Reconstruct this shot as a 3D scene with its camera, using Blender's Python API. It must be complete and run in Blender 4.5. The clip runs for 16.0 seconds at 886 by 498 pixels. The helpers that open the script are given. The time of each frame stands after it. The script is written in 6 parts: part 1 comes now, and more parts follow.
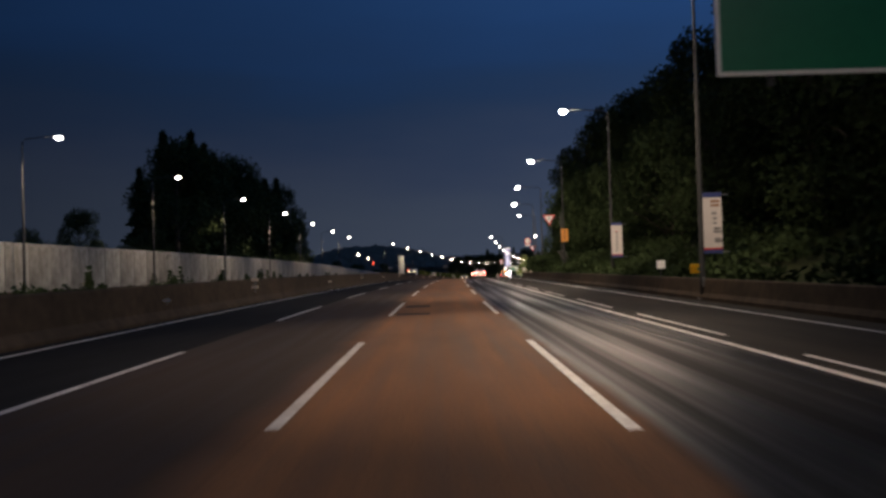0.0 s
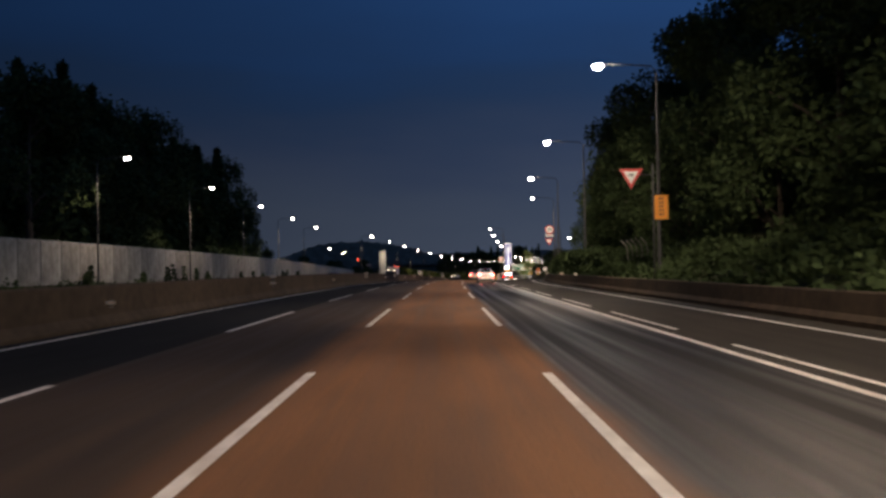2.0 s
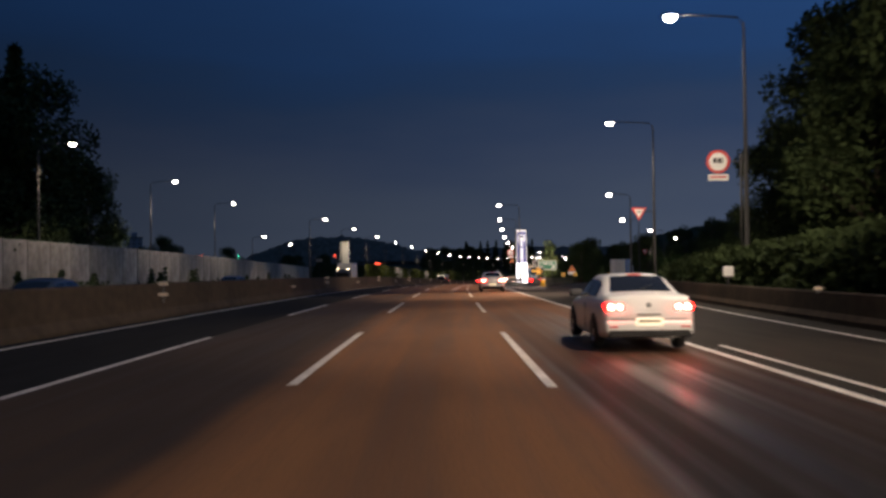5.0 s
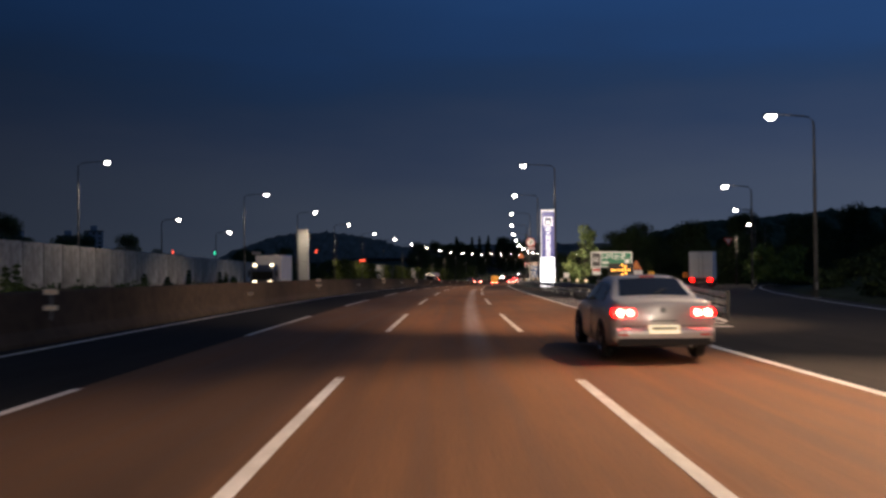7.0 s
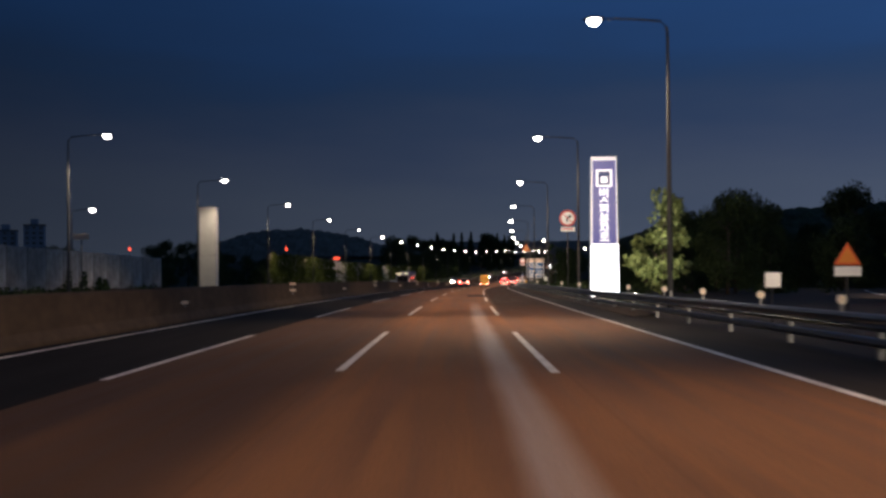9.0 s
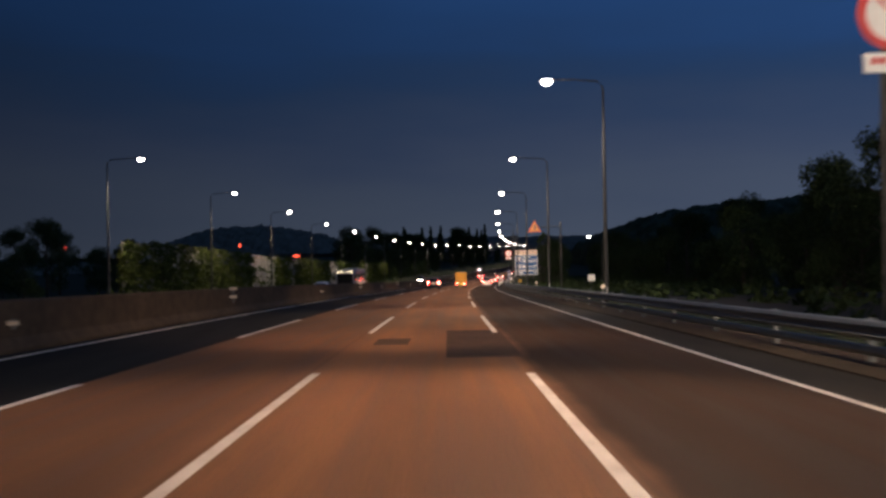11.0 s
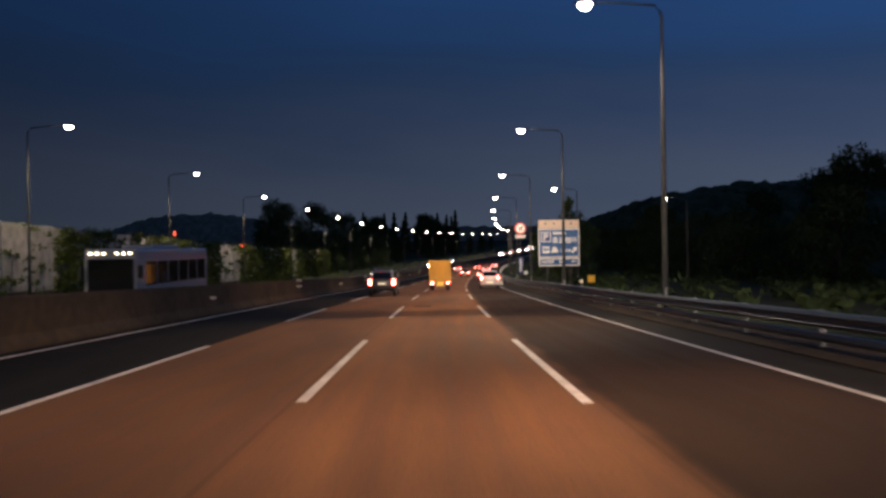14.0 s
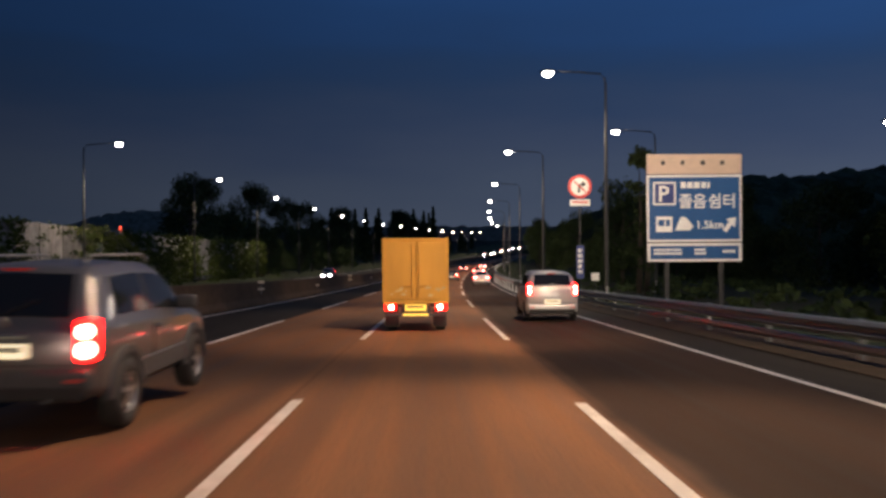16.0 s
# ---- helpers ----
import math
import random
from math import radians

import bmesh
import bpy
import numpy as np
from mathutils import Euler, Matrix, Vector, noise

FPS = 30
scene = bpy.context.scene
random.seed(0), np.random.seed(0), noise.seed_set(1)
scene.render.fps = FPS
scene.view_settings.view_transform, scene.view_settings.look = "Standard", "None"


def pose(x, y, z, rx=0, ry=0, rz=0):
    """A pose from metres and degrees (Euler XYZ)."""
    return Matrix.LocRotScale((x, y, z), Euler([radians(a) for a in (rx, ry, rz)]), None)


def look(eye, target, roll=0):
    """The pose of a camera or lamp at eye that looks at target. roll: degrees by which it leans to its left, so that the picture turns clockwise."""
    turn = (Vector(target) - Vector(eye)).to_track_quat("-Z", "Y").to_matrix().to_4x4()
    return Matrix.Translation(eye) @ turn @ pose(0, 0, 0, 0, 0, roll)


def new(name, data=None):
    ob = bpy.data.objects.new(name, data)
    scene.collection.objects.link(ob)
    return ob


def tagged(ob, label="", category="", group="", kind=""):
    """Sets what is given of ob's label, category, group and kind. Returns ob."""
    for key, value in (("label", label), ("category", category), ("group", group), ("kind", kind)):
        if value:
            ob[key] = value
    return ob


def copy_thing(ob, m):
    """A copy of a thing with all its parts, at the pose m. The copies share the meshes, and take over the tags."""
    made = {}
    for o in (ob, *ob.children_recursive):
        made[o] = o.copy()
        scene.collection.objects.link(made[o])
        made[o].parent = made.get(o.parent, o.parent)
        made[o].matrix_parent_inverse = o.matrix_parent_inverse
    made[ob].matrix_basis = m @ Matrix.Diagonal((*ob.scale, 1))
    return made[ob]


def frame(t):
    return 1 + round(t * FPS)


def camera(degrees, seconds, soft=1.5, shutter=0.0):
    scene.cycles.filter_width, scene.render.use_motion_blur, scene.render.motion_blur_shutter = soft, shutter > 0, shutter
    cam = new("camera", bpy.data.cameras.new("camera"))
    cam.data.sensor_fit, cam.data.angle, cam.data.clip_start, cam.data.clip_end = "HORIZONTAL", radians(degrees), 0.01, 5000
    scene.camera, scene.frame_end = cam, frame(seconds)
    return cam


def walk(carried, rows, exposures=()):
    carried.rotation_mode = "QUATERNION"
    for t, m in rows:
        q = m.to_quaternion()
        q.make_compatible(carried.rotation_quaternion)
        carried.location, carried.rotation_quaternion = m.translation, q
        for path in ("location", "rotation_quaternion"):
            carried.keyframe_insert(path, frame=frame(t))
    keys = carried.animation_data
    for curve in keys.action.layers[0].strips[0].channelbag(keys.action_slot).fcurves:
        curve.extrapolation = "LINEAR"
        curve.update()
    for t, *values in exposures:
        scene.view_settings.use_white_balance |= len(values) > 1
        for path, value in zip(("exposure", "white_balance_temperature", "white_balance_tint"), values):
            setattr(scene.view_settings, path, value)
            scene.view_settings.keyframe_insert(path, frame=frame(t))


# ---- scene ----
cam = camera(55.16, 16.0, 2.9, 0.3)
# seconds, x, y, z, tilt, roll, yaw of the dashboard camera
PATH = [
    (0.0, -0.06, -0.00, 1.65, 91.20, 1.62, 0.01),
    (0.5, -0.08, 10.80, 1.66, 91.09, 1.58, -0.15),
    (1.0, -0.05, 22.09, 1.67, 90.98, 1.39, -0.28),
    (1.5, -0.01, 33.64, 1.68, 90.91, 1.21, -0.45),
    (2.0, 0.12, 45.37, 1.68, 91.02, 0.94, -0.77),
    (2.5, 0.24, 56.85, 1.66, 91.00, 0.67, -0.96),
    (3.0, 0.41, 68.62, 1.63, 90.94, 0.64, -1.06),
    (3.5, 0.61, 81.12, 1.59, 90.83, 0.88, -1.30),
    (4.0, 0.80, 91.94, 1.55, 90.84, 0.83, -1.49),
    (4.5, 1.05, 104.20, 1.49, 90.81, 0.66, -1.65),
    (5.0, 1.33, 116.75, 1.41, 90.81, 0.67, -1.77),
    (7.5, 3.10, 178.00, 0.70, 90.60, 0.53, -2.82),
    (8.0, 3.81, 190.40, 0.50, 90.59, 0.52, -3.14),
    (8.5, 4.50, 202.17, 0.29, 90.55, 0.37, -3.52),
    (9.0, 5.46, 214.35, 0.06, 90.53, 0.49, -3.86),
    (11.5, 11.27, 276.62, -1.36, 90.22, 1.17, -6.43),
    (12.0, 12.52, 289.15, -1.69, 90.08, 1.31, -6.84),
    (12.5, 13.86, 301.88, -2.03, 90.04, 1.18, -7.19),
    (13.0, 15.21, 313.67, -2.37, 89.97, 1.13, -7.46),
    (13.5, 16.57, 325.86, -2.73, 89.88, 1.00, -7.83),
    (14.0, 18.02, 337.90, -3.10, 89.81, 0.87, -8.26),
    (14.5, 19.59, 349.96, -3.48, 89.91, 0.75, -8.72),
    (15.0, 21.26, 362.06, -3.86, 89.87, 0.70, -9.06),
    (15.5, 23.14, 375.05, -4.26, 89.86, 0.59, -9.46),
    (16.0, 25.05, 387.67, -4.64, 89.93, 0.37, -9.87),
]
walk(cam, [(r[0], pose(*r[1:])) for r in PATH])

LAMP_POWER = 330.0
SIGN_FILL_POWER = 15000.0
LIGHT_POWER = 9400.0
WIDE_POWER = 3600.0
FAR_POWER = 3900.0
# ---------- world: late dusk ----------
world = bpy.data.worlds.new("dusk")
scene.world = world
world.use_nodes = True
wn = world.node_tree
wn.nodes.clear()
w_out = wn.nodes.new("ShaderNodeOutputWorld")
w_bg = wn.nodes.new("ShaderNodeBackground")
w_tc = wn.nodes.new("ShaderNodeTexCoord")
w_sep = wn.nodes.new("ShaderNodeSeparateXYZ")
w_map = wn.nodes.new("ShaderNodeMapping")
w_noise = wn.nodes.new("ShaderNodeTexNoise")
w_mul = wn.nodes.new("ShaderNodeMath")
w_add = wn.nodes.new("ShaderNodeMath")
w_ramp = wn.nodes.new("ShaderNodeValToRGB")
w_map.inputs["Scale"].default_value = (2.0, 2.0, 9.0)
w_noise.inputs["Scale"].default_value = 1.6
w_noise.inputs["Detail"].default_value = 3
w_mul.operation, w_mul.inputs[1].default_value = "MULTIPLY_ADD", 0.10
w_mul.inputs[2].default_value = -0.05
w_add.operation = "ADD"
wn.links.new(w_tc.outputs["Generated"], w_sep.inputs[0])
wn.links.new(w_tc.outputs["Generated"], w_map.inputs[0])
wn.links.new(w_map.outputs[0], w_noise.inputs[0])
wn.links.new(w_noise.outputs[0], w_mul.inputs[0])
wn.links.new(w_sep.outputs[2], w_add.inputs[0])
wn.links.new(w_mul.outputs[0], w_add.inputs[1])
wn.links.new(w_add.outputs[0], w_ramp.inputs[0])
wn.links.new(w_ramp.outputs[0], w_bg.inputs[0])
wn.links.new(w_bg.outputs[0], w_out.inputs[0])
w_ramp.color_ramp.interpolation = "B_SPLINE"
el = w_ramp.color_ramp.elements
el[0].position, el[0].color = 0.0, (0.047, 0.059, 0.088, 1)
el[1].position, el[1].color = 1.0, (0.032, 0.062, 0.120, 1)
for pos, col in ((0.07, (0.036, 0.049, 0.080)), (0.13, (0.027, 0.039, 0.075)), (0.19, (0.012, 0.028, 0.068)), (0.24, (0.011, 0.031, 0.088)), (0.34, (0.011, 0.042, 0.135))):
    e = el.new(pos)
    e.color = (*col, 1)
# lamp haze put into the sky: its strength rises towards the near side
w_glow = wn.nodes.new("ShaderNodeMath")
w_glow.operation, w_glow.inputs[1].default_value, w_glow.inputs[2].default_value = "MULTIPLY_ADD", 1.1, 1.0
wn.links.new(w_sep.outputs[0], w_glow.inputs[0])
wn.links.new(w_glow.outputs[0], w_bg.inputs[1])



# ---------- materials ----------
def mat(name, color, rough=0.6, metal=0.0, vary=0.0, scale=6.0, bump=0.0, emit=None, power=0.0, color2=None, coat=0.0, rough_vary=0.0, detail=6.0, stretch=(1, 1, 1), by_object=0.0, spec=0.5):
    m = bpy.data.materials.new(name)
    m.use_nodes = True
    nt = m.node_tree
    b = nt.nodes["Principled BSDF"]
    b.inputs["Roughness"].default_value = rough
    b.inputs["Metallic"].default_value = metal
    b.inputs["Specular IOR Level"].default_value = spec
    b.inputs["Coat Weight"].default_value = coat
    b.inputs["Base Color"].default_value = (*color, 1)
    if vary or bump or color2:
        tc = nt.nodes.new("ShaderNodeTexCoord")
        mp = nt.nodes.new("ShaderNodeMapping")
        mp.inputs["Scale"].default_value = stretch
        nt.links.new(tc.outputs["Object"], mp.inputs[0])
        big = nt.nodes.new("ShaderNodeTexNoise")
        big.inputs["Scale"].default_value = scale * 0.15
        big.inputs["Detail"].default_value = 4
        fine = nt.nodes.new("ShaderNodeTexNoise")
        fine.inputs["Scale"].default_value = scale
        fine.inputs["Detail"].default_value = detail
        nt.links.new(mp.outputs[0], big.inputs[0])
        nt.links.new(mp.outputs[0], fine.inputs[0])
        mix = nt.nodes.new("ShaderNodeMath")
        mix.operation = "MULTIPLY_ADD"
        mix.inputs[1].default_value = 0.5
        half = nt.nodes.new("ShaderNodeMath")
        half.operation, half.inputs[1].default_value = "MULTIPLY", 0.5
        nt.links.new(fine.outputs[0], half.inputs[0])
        nt.links.new(big.outputs[0], mix.inputs[0])
        nt.links.new(half.outputs[0], mix.inputs[2])
        ramp = nt.nodes.new("ShaderNodeValToRGB")
        c2 = color2 or color
        lo, hi = 1 - vary, 1 + vary
        ramp.color_ramp.elements[0].position = 0.32
        ramp.color_ramp.elements[1].position = 0.68
        ramp.color_ramp.elements[0].color = (*[c * lo for c in c2], 1)
        ramp.color_ramp.elements[1].color = (*[min(1, c * hi) for c in color], 1)
        nt.links.new(mix.outputs[0], ramp.inputs[0])
        src = ramp.outputs[0]
        if by_object:
            info = nt.nodes.new("ShaderNodeObjectInfo")
            hsv = nt.nodes.new("ShaderNodeHueSaturation")
            val = nt.nodes.new("ShaderNodeMapRange")
            val.inputs[3].default_value, val.inputs[4].default_value = 1 - by_object, 1 + by_object
            nt.links.new(info.outputs["Random"], val.inputs[0])
            nt.links.new(val.outputs[0], hsv.inputs["Value"])
            nt.links.new(src, hsv.inputs["Color"])
            src = hsv.outputs[0]
        nt.links.new(src, b.inputs["Base Color"])
        if rough_vary:
            rr = nt.nodes.new("ShaderNodeMapRange")
            rr.inputs[1].default_value, rr.inputs[2].default_value = 0.3, 0.7
            rr.inputs[3].default_value, rr.inputs[4].default_value = rough - rough_vary, min(1, rough + rough_vary)
            nt.links.new(big.outputs[0], rr.inputs[0])
            nt.links.new(rr.outputs[0], b.inputs["Roughness"])
        if bump:
            bp = nt.nodes.new("ShaderNodeBump")
            bp.inputs["Strength"].default_value = bump
            bp.inputs["Distance"].default_value = 0.02
            nt.links.new(fine.outputs[0], bp.inputs["Height"])
            nt.links.new(bp.outputs[0], b.inputs["Normal"])
    if emit:
        b.inputs["Emission Color"].default_value = (*emit, 1)
        b.inputs["Emission Strength"].default_value = power
    return m


M_ROAD_DARK = mat("fresh_black_asphalt", (0.016, 0.016, 0.017), 0.9, spec=0.08, vary=0.35, scale=2.0, bump=0.3, stretch=(1, 0.15, 1))
def carriageway():
    """Worn asphalt that differs from lane to lane, with headlight falloff painted into the side lanes; its UV map holds
    the offset across and the station along, in metres.
    """
    m = bpy.data.materials.new("worn_lane_asphalt_falloff")
    m.use_nodes = True
    nt = m.node_tree
    b = nt.nodes["Principled BSDF"]

    def link(x, socket):
        if isinstance(x, (int, float)):
            socket.default_value = x
        else:
            nt.links.new(x, socket)

    def calc(op, x, y=0.0, z=0.0):
        n = nt.nodes.new("ShaderNodeMath")
        n.operation = op
        for k, v in enumerate((x, y, z)):
            link(v, n.inputs[k])
        return n.outputs[0]

    def ease(x, lo, hi, a=0.0, c=1.0):
        n = nt.nodes.new("ShaderNodeMapRange")
        n.interpolation_type = "SMOOTHSTEP"
        link(x, n.inputs[0])
        n.inputs[1].default_value, n.inputs[2].default_value = lo, hi
        n.inputs[3].default_value, n.inputs[4].default_value = a, c
        return n.outputs[0]

    def blend(k, x, y):
        n = nt.nodes.new("ShaderNodeMix")
        n.data_type = "RGBA"
        link(k, n.inputs[0])
        for v, s in ((x, n.inputs[6]), (y, n.inputs[7])):
            if isinstance(v, tuple):
                s.default_value = (*v, 1)
            else:
                nt.links.new(v, s)
        return n.outputs[2]

    def grain(across, along, scale, detail):
        c = nt.nodes.new("ShaderNodeCombineXYZ")
        link(calc("MULTIPLY", o, across), c.inputs[0])
        link(calc("MULTIPLY", s, along), c.inputs[1])
        n = nt.nodes.new("ShaderNodeTexNoise")
        n.inputs["Scale"].default_value, n.inputs["Detail"].default_value = scale, detail
        nt.links.new(c.outputs[0], n.inputs[0])
        return n.outputs[0]

    uv = nt.nodes.new("ShaderNodeUVMap")
    uv.uv_map = "lane"
    sep = nt.nodes.new("ShaderNodeSeparateXYZ")
    nt.links.new(uv.outputs[0], sep.inputs[0])
    o, s = sep.outputs[0], sep.outputs[1]
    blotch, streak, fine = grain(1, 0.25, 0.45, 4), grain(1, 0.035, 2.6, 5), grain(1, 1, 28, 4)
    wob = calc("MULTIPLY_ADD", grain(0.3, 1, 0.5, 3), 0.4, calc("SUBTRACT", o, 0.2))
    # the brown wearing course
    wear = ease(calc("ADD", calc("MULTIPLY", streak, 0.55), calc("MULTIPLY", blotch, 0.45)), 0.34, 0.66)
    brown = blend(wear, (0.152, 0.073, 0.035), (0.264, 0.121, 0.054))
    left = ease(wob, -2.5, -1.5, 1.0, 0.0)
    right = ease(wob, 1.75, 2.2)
    # left lane painted darker, where headlight reach falls off sideways
    left_falloff = ease(s, 140, 176, 0.97, 0.66)
    left_falloff = calc("MULTIPLY", calc("MULTIPLY", left, left_falloff), ease(s, 256, 284, 1.0, 0.5))
    brown = blend(left_falloff, brown, blend(wear, (0.030, 0.022, 0.017), (0.050, 0.034, 0.025)))
    # greyer outer lane, also painted darker for headlight falloff
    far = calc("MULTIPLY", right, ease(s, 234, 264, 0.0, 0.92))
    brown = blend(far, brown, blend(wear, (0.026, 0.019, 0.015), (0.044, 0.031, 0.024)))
    # smooth grey surfacing in the outer lane before the exit, with polished wheel paths
    near = calc("MULTIPLY", right, ease(s, 116, 160, 1.0, 0.0))
    band = grain(1, 0.010, 1.7, 3)
    grey = blend(ease(band, 0.35, 0.65), (0.012, 0.012, 0.012), (0.022, 0.022, 0.022))
    col = blend(near, brown, grey)
    # polished wheel path past the exit, its lamp sheen painted as pale colour
    mid = calc("MULTIPLY_ADD", calc("MINIMUM", calc("SUBTRACT", s, 182.0), 42.0), 0.012, 0.50)
    path = ease(calc("ABSOLUTE", calc("SUBTRACT", calc("MULTIPLY_ADD", wob, 0.3, calc("MULTIPLY", o, 0.7)), mid)), 0.08, 0.42, 1.0, 0.0)
    path = calc("MULTIPLY", path, calc("MULTIPLY", ease(s, 176, 196), ease(s, 250, 270, 1.0, 0.0)))
    col = blend(calc("MULTIPLY", path, 0.72), col, (0.36, 0.27, 0.215))
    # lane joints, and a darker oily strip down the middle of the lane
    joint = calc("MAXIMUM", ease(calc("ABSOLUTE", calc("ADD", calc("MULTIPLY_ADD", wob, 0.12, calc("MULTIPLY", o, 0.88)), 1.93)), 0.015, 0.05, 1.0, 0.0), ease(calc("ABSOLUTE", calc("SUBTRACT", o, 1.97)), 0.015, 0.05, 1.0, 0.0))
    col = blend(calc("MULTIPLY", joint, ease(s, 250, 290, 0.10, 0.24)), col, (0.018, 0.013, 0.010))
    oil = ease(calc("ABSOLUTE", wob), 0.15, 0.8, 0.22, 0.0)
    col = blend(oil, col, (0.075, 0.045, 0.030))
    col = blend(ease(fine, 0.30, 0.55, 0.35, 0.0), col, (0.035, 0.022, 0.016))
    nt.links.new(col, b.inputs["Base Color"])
    rough = calc("ADD", ease(streak, 0.3, 0.7, 0.70, 0.86), calc("MULTIPLY", path, -0.26))
    wet = ease(band, 0.38, 0.68)
    shiny = calc("MULTIPLY_ADD", wet, -0.32, 0.60)
    mixr = calc("ADD", calc("MULTIPLY", rough, calc("SUBTRACT", 1.0, near)), calc("MULTIPLY", shiny, near))
    nt.links.new(mixr, b.inputs["Roughness"])
    nt.links.new(calc("MULTIPLY_ADD", near, calc("MULTIPLY_ADD", wet, 0.20, -0.155), calc("MULTIPLY_ADD", path, 0.3, calc("MULTIPLY_ADD", far, -0.15, 0.2))), b.inputs["Specular IOR Level"])
    bp = nt.nodes.new("ShaderNodeBump")
    bp.inputs["Strength"].default_value, bp.inputs["Distance"].default_value = 0.2, 0.012
    nt.links.new(fine, bp.inputs["Height"])
    nt.links.new(bp.outputs[0], b.inputs["Normal"])
    return m


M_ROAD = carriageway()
M_ROAD_FAR = mat("grey_asphalt", (0.036, 0.030, 0.024), 0.8, spec=0.1, vary=0.3, scale=1.8, bump=0.2, stretch=(1, 0.15, 1))
M_PATCH = mat("asphalt_patch", (0.050, 0.031, 0.021), 0.8, spec=0.15, vary=0.3, scale=4, bump=0.12)
M_PAINT = mat("white_road_paint", (0.74, 0.71, 0.66), 0.5, vary=0.22, scale=7, bump=0.1, color2=(0.58, 0.52, 0.45), by_object=0.10)
M_CONC = mat("weathered_concrete", (0.074, 0.053, 0.037), 0.85, vary=0.22, scale=3, bump=0.10, color2=(0.052, 0.040, 0.029), spec=0.12)
M_WALL = mat("pale_noise_wall_concrete", (0.33, 0.31, 0.275), 0.8, vary=0.4, scale=1.2, bump=0.2, color2=(0.18, 0.163, 0.14), by_object=0.22)
M_GRASS = mat("dry_roadside_grass", (0.055, 0.060, 0.026), 0.95, spec=0.1, vary=0.4, scale=3, bump=0.5, color2=(0.024, 0.030, 0.012))
M_SOIL = mat("dark_ground", (0.034, 0.034, 0.022), 0.95, spec=0.05, vary=0.4, scale=0.6, bump=0.3)
M_STEEL = mat("galvanised_steel", (0.27, 0.275, 0.27), 0.48, 0.8, vary=0.18, scale=6, bump=0.05)
M_POLE = mat("dark_grey_painted_pole", (0.060, 0.060, 0.060), 0.8, 0.0, vary=0.15, scale=5, spec=0.2)
M_LAMP = mat("lit_lamp_lens", (0.9, 0.9, 0.9), 0.3, emit=(1.0, 0.85, 0.67), power=LAMP_POWER)
M_LAMP_SOFT = mat("lit_lamp_lens_soft", (0.9, 0.9, 0.9), 0.3, emit=(1.0, 0.88, 0.74), power=LAMP_POWER * 0.15)
M_LEAF = mat("dark_foliage", (0.048, 0.068, 0.028), 0.85, spec=0.06, vary=0.4, scale=2.5, color2=(0.028, 0.043, 0.017))
# brighter leaf copies: lamp and flood light put into the base colour
M_LEAF_LIT = mat("lamplit_green_foliage", (0.070, 0.115, 0.028), 0.85, spec=0.15, vary=0.35, scale=2.5, color2=(0.050, 0.080, 0.022))
M_LEAF_FLOODLIT = mat("floodlit_green_foliage", (0.150, 0.175, 0.065), 0.8, spec=0.2, vary=0.35, scale=2.5, color2=(0.080, 0.110, 0.034))
M_IVY = mat("dull_green_ivy", (0.085, 0.105, 0.026), 0.85, spec=0.08, vary=0.4, scale=0.5, color2=(0.030, 0.046, 0.014))
M_PILLAR = mat("smooth_pale_concrete", (0.36, 0.36, 0.345), 0.8, vary=0.10, scale=1.5, bump=0.05)
M_BARK = mat("bark", (0.055, 0.042, 0.030), 0.9, vary=0.3, scale=8, bump=0.5)
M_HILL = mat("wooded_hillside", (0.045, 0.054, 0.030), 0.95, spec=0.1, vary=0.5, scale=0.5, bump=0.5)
# distance haze painted in: paler than the near hillside
M_HILL_FAR = mat("distant_hazed_woods", (0.13, 0.115, 0.095), 0.95, spec=0.1, vary=0.25, scale=0.3, bump=0.5)
M_BLACK = mat("black_rubber", (0.018, 0.018, 0.018), 0.75, vary=0.2, scale=12)
M_GLASS = mat("dark_window_glass", (0.012, 0.013, 0.015), 0.06, coat=0.3)
M_RED_LIT = mat("lit_red_tail_lens", (0.5, 0.02, 0.02), 0.25, emit=(1.0, 0.002, 0.0014), power=42.0)
M_WARM_LIT = mat("lit_warm_lens", (0.8, 0.7, 0.5), 0.3, emit=(1.0, 0.80, 0.50), power=9.0)
M_FLOOD = mat("lit_flood_lens", (0.9, 0.85, 0.7), 0.3, emit=(1.0, 0.90, 0.66), power=140.0)
M_HEAD_LOW = mat("lit_dipped_headlamp", (0.9, 0.9, 0.85), 0.2, emit=(1.0, 0.90, 0.72), power=9.0)
M_HEAD_LIT = mat("lit_headlamp", (0.9, 0.9, 0.85), 0.2, emit=(1.0, 0.93, 0.80), power=260.0)


# ---------- mesh helpers ----------
def part(name, bm, material, parent=None, label="", smooth=False):
    me = bpy.data.meshes.new(name)
    bm.normal_update()
    bm.to_mesh(me)
    bm.free()
    for m in (material if isinstance(material, (list, tuple)) else (material,)):
        me.materials.append(m)
    if smooth:
        for f in me.polygons:
            f.use_smooth = True
    ob = new(name, me)
    if parent is not None:
        ob.parent = parent
    if label:
        tagged(ob, label)
    return ob


def empty(name, m, label, category, group="", kind=""):
    ob = new(name)
    ob.empty_display_size = 0.3
    ob.matrix_world = m
    return tagged(ob, label, category, group, kind)


def share(name, mesh, parent, m=None):
    ob = new(name, mesh)
    ob.parent = parent
    if m is not None:
        ob.matrix_basis = m
    return ob


